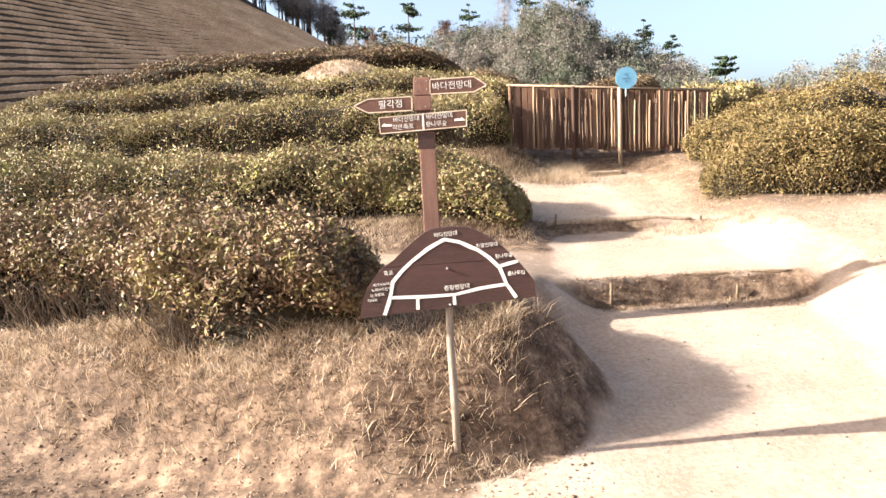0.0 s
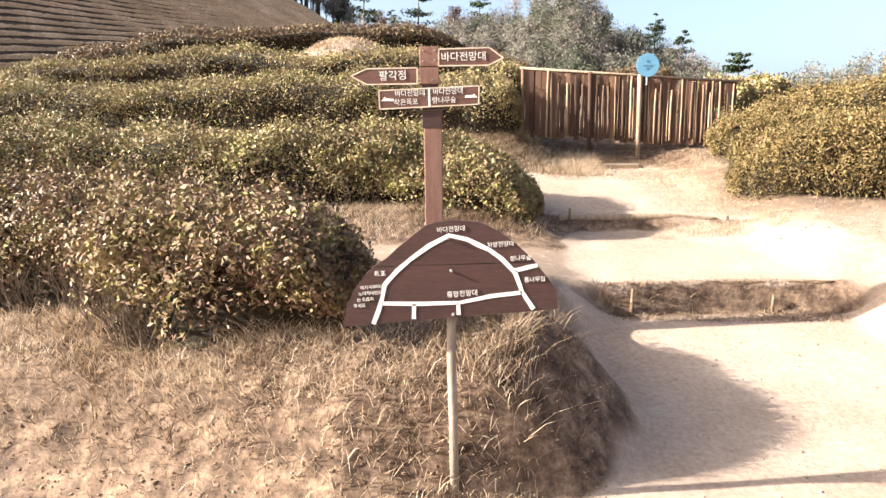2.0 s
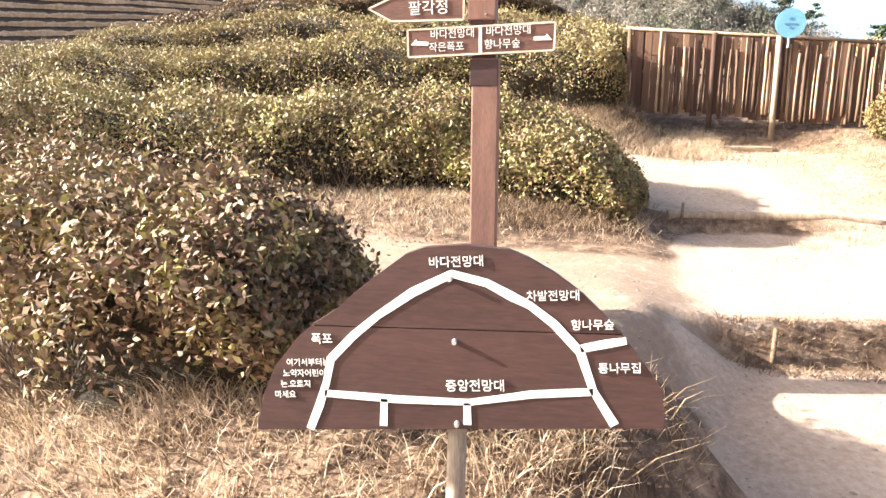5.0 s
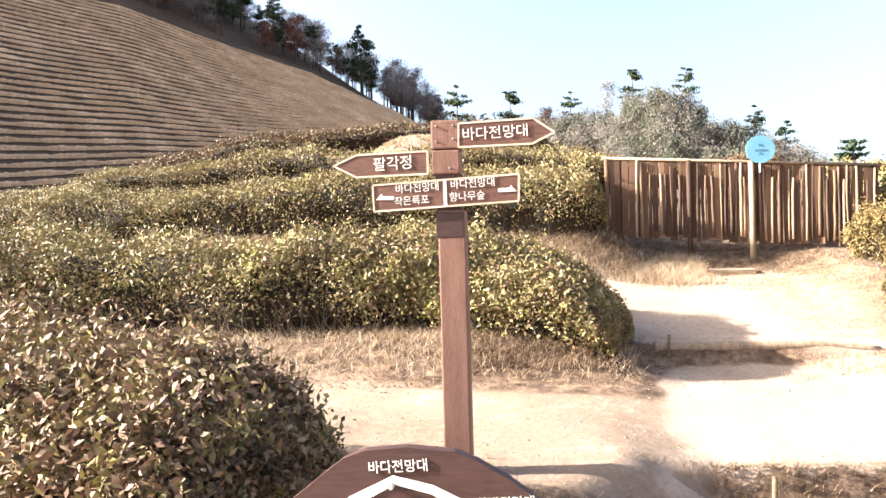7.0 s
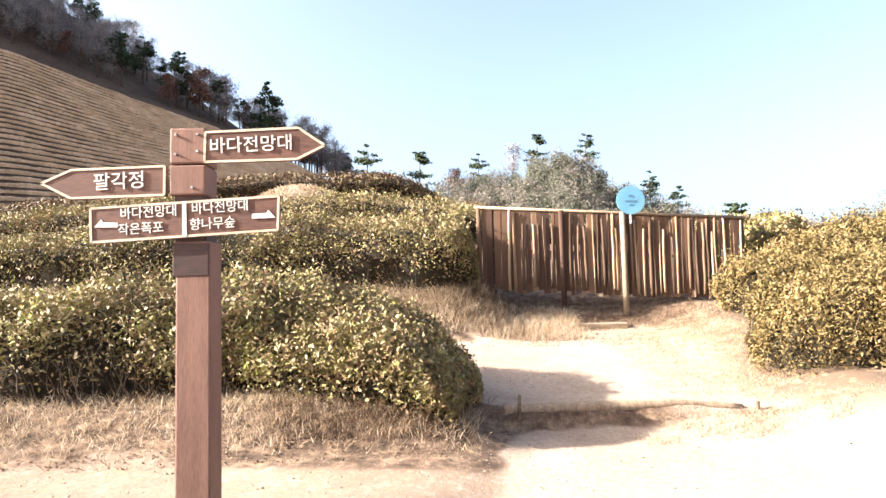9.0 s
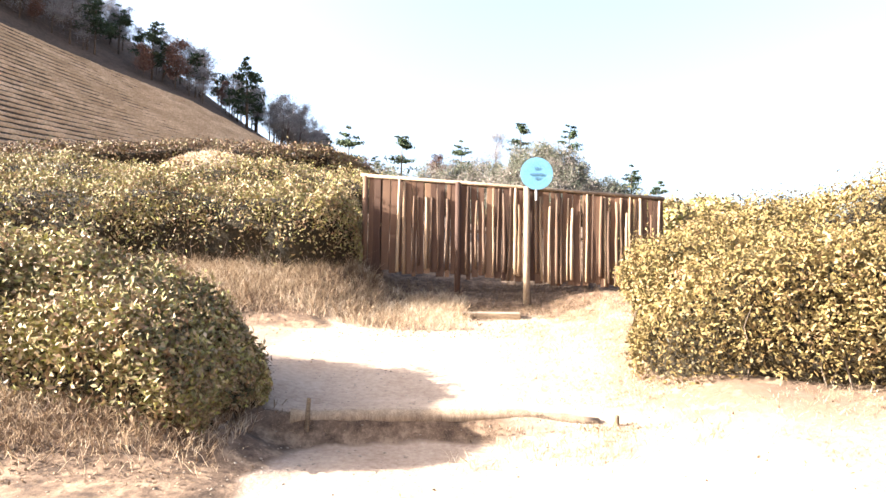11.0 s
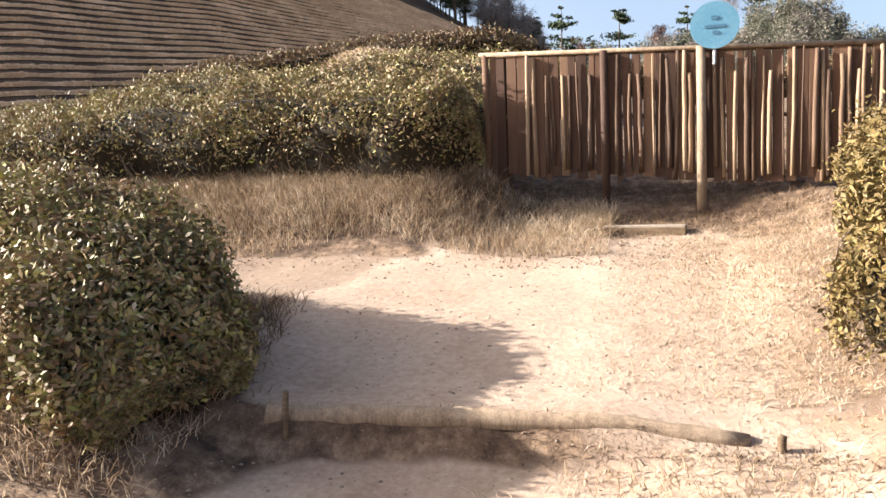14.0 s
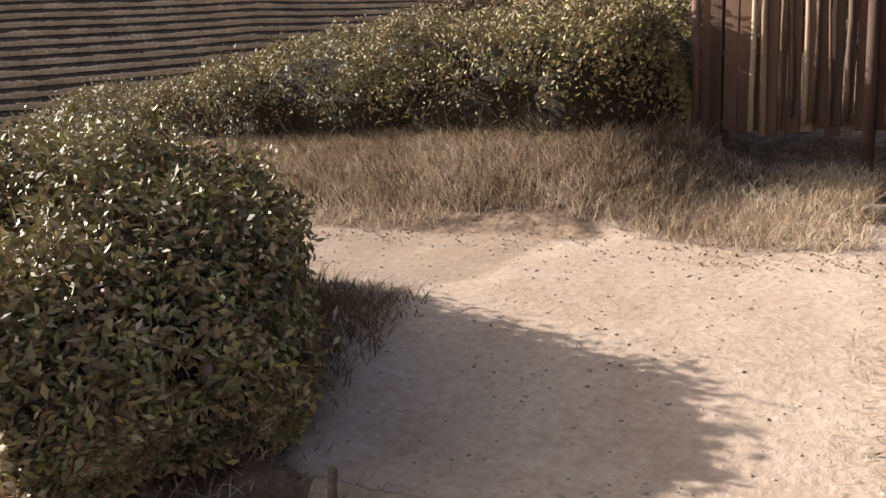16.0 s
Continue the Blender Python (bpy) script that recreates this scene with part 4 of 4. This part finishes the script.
def hillside():
    ks = np.linspace(-0.3, 1.0, 30)
    g = np.array([[hill_point(k, i) for i in range(len(AZ))] for k in ks])
    back = BACK
    g = np.concatenate([g, back[None]])
    n, m = len(AZ), len(g)
    i = (np.arange(m - 1)[:, None] * n + np.arange(n - 1)[None]).ravel()
    tagged(new("hillside", raw_mesh("hillside", g.reshape(-1, 3), np.stack([i, i + 1, i + n + 1, i + n], -1), M_HILL, True)), "brown terraced hillside under rows of tea", "hill", "", "structure")
    r = np.random.RandomState(9)
    rows = 38
    fine = np.linspace(0, len(AZ) - 1.001, 420)
    lo, fr = fine.astype(int), fine % 1
    prof = [(-0.62, -0.25), (-0.6, 0.35), (-0.36, 0.62), (0.0, 0.7), (0.36, 0.62), (0.6, 0.35), (0.62, -0.25)]
    for j in range(rows):
        k = 0.95 * (j + 0.5) / rows
        k = k ** 1.08
        c = hill_point(k, lo) * (1 - fr)[:, None] + hill_point(k, lo + 1) * fr[:, None]
        d = (TOP - LOW)[lo]
        d = d * np.array([1, 1, 0])
        d /= np.linalg.norm(d, axis=1)[:, None]
        wob = 1 + 0.16 * np.sin(fine * 1.9 + j) * r.uniform(0.5, 1) + r.normal(0, 0.09, len(fine))
        vs = np.stack([c + d * (a * 0.5) + np.array([0, 0, 1.0]) * (b * 0.45 * wob)[:, None] for a, b in prof], 1)
        n, m = len(fine), len(prof)
        i = (np.arange(n - 1)[:, None] * m + np.arange(m - 1)[None]).ravel()
        tagged(new("hillside_hedge", raw_mesh("hillside_hedge", vs.reshape(-1, 3), np.stack([i, i + m, i + m + 1, i + 1], -1), M_ROW)), "clipped brown tea row along the terraced hillside", "hedge", "tea rows on the hillside")


hillside()


# ---- trees ----
def tree(kind, tall, seed, label):
    r = np.random.RandomState(seed)
    root = thing(kind, (0, 0, 0), label, "tree")
    lean = r.normal(0, 0.04 * tall, 2)
    spine = [(lean[0] * t * t, lean[1] * t * t, tall * t) for t in (-0.05, 0.2, 0.4, 0.6, 0.8, 1.0)]
    wide = 0.018 * tall
    part("trunk", tube(spine, [wide * (1.15 - t) for t in (0, 0.2, 0.4, 0.6, 0.8, 1.05)], 6, seed, 0.08), M_BARK, root)
    pts, nrm = [], []
    first = 0.35 if kind == "pine_tree" else 0.25
    vs, fs = [], []
    for k in range(26 if kind == "pine_tree" else 34):
        t = r.uniform(first, 1.0)
        a = r.uniform(0, 6.28)
        ln = tall * (0.30 * (1.12 - t) + 0.05) if kind == "pine_tree" else tall * r.uniform(0.14, 0.3) * (1.25 - 0.6 * t)
        up = r.uniform(0.0, 0.25) if kind == "pine_tree" else r.uniform(0.5, 1.1)
        o = np.array([lean[0] * t * t, lean[1] * t * t, tall * t])
        e = o + ln * np.array([math.cos(a), math.sin(a), up])
        w = wide * 0.3 * (1.2 - t)
        b = len(vs)
        for q, ww in ((o, w), (e, w * 0.3)):
            vs += [q + np.array([ww, 0, 0]), q + np.array([-ww, 0, ww]), q + np.array([0, ww, -ww])]
        fs += [(b, b + 1, b + 4, b + 3), (b + 1, b + 2, b + 5, b + 4), (b + 2, b, b + 3, b + 5)]
        m = 46 if kind == "pine_tree" else (60 if kind == "bare_tree" else 90)
        f = r.uniform(0.35, 1.1, m)[:, None]
        sp = ln * (0.2 if kind == "pine_tree" else 0.3)
        c = o + (e - o) * f + r.normal(0, 1, (m, 3)) * sp * np.array([1, 1, 0.35 if kind == "pine_tree" else 0.9])
        pts.append(c)
        nrm.append(np.tile([0, 0, 1.0], (m, 1)))
    tagged(part("limbs", raw_mesh("limbs", vs, fs, M_BARK), None, root), kind="stuff")
    c, n = np.concatenate(pts), np.concatenate(nrm)
    mat = {"pine_tree": M_PINE, "bare_tree": M_BARETREE, "russet_tree": M_RUSSET}[kind]
    size, thin = {"pine_tree": (0.05, 0.5), "bare_tree": (0.085, 0.075), "russet_tree": (0.045, 0.5)}[kind]
    tagged(part("crown", leaf_cloud("crown", c, n, size * tall, mat, r, 1.0, thin), None, root), kind="stuff")
    return root


PROTO = {
    "pine_tree": [tree("pine_tree", 10, s, "dark green pine with an open layered crown on the ridge") for s in (1, 2, 3)],
    "bare_tree": [tree("bare_tree", 9, s, "leafless grey tree on the hill ridge") for s in (4, 5, 6)],
    "russet_tree": [tree("russet_tree", 6, 7, "rounded tree with withered russet leaves")],
}
USED = set()


def plant(kind, which, place, scale, turn):
    ob = PROTO[kind][which % len(PROTO[kind])]
    m = pose(*place, 0, 0, turn) @ Matrix.Scale(scale, 4)
    if ob.name not in USED:
        USED.add(ob.name)
        ob.matrix_basis = m
    else:
        t = copy_thing(ob, pose(0, 0, 0))
        t.matrix_basis = m
    return ob


T = np.random.RandomState(21)
for k in range(190):
    az = T.uniform(-46, -8)
    p = on_hill(az, T.uniform(1.0, 26)) - np.array([0, 0, 0.3])
    kind = "bare_tree" if T.uniform() < 0.72 else ("pine_tree" if T.uniform() < 0.8 else "russet_tree")
    plant(kind, k, p, T.uniform(0.5, 0.95), T.uniform(0, 360))


def wooded_ridge(name, az0, az1, profile, dist, depth, trees, tall, seed, label):
    """A far ridge: its slope, and its woods as one cloud of leafy crowns. Returns the foot and the crest of its slope."""
    r = np.random.RandomState(seed)
    az = np.linspace(az0, az1, 40)
    el = np.interp(az, [p[0] for p in profile], [p[1] for p in profile])
    front, crest = far(az, el * 0 + 1.0, dist - depth), far(az, el, dist)
    crest[:, 2] -= tall * 0.8
    back = far(az, el, dist + depth)
    back[:, 2] = 0
    g = np.stack([front, front * 0.4 + crest * 0.6, crest, back])
    n = len(az)
    i = (np.arange(3)[:, None] * n + np.arange(n - 1)[None]).ravel()
    tagged(new("backdrop", raw_mesh("backdrop", g.reshape(-1, 3), np.stack([i, i + 1, i + n + 1, i + n], -1), M_HILL, True)), label, "hill", "", "structure")
    pts, nr = [], []
    for k in range(trees):
        j, f = r.uniform(0, n - 1.01), r.uniform(0.25, 1.0)
        a, b = int(j), j % 1
        lo, hi = front[a] * (1 - b) + front[a + 1] * b, crest[a] * (1 - b) + crest[a + 1] * b
        h = tall * r.uniform(0.6, 1.25)
        o = lo * (1 - f) + hi * f + np.array([0, 0, h * 0.55])
        m = 320
        q = r.normal(0, 1, (m, 3))
        q /= np.linalg.norm(q, axis=1)[:, None]
        q *= r.uniform(0.4, 1.0, (m, 1))
        pts.append(o + q * np.array([0.34, 0.34, 0.55]) * h)
        nr.append(q)
    me = leaf_cloud("woods", np.concatenate(pts), np.concatenate(nr), tall * 0.075, M_WOODS, r, 0.8, 0.5)
    loose(name, me, label.replace("ridge", "hill"), "woods")
    return az, front, crest


RIDGE = wooded_ridge("woods", -9, 22, [(-9, 10.2), (-4, 10.4), (0, 10.5), (4, 10.8), (6, 11.8), (9.5, 13.2), (12, 11.9), (14.5, 9.9), (17, 8.4), (22, 6.0)], 190, 40, 800, 7, 41, "mixed brown and green woodland on a rounded ridge")
wooded_ridge("woods", 24, 60, [(24, 4.8), (27, 5.6), (31, 6.8), (38, 7.4), (45, 8), (60, 8)], 210, 40, 260, 8, 42, "mixed woodland on a low far ridge")


def on_ridge(az, f):
    a, front, crest = RIDGE
    return np.array([np.interp(az, a, front[:, c] * (1 - f) + crest[:, c] * f) for c in range(3)])


# single trees that stand out against the sky
for kind, which, az, size in (("pine_tree", 1, -6.8, 1.75), ("pine_tree", 2, -2.4, 1.5), ("pine_tree", 1, 2.6, 1.3), ("pine_tree", 0, -4.4, 0.9), ("pine_tree", 0, 18.5, 1.1), ("pine_tree", 1, 16.5, 1.2),
                              ("pine_tree", 2, 7.5, 1.2), ("pine_tree", 0, 11.5, 1.2), ("russet_tree", 0, 0.5, 1.4), ("russet_tree", 0, -5.5, 1.3), ("bare_tree", 2, 5.5, 1.2)):
    plant(kind, which, on_ridge(az, 1.0), size, (az * 37) % 360)
for kind, which, az, size in (("pine_tree", 0, -14.8, 1.25), ("pine_tree", 2, -26, 0.9), ("russet_tree", 0, -20.3, 1.2), ("pine_tree", 2, -22, 0.8), ("bare_tree", 1, -9.5, 0.9), ("bare_tree", 0, -12, 0.95), ("bare_tree", 2, -10.6, 1.0)):
    plant(kind, which, on_hill(az, 2.5), size, (az * 37) % 360)
lone = far(22.6, 0, 60)
lone[2] = float(land(lone[0], lone[1])) - 0.2
plant("pine_tree", 2, lone, 0.65, 40)
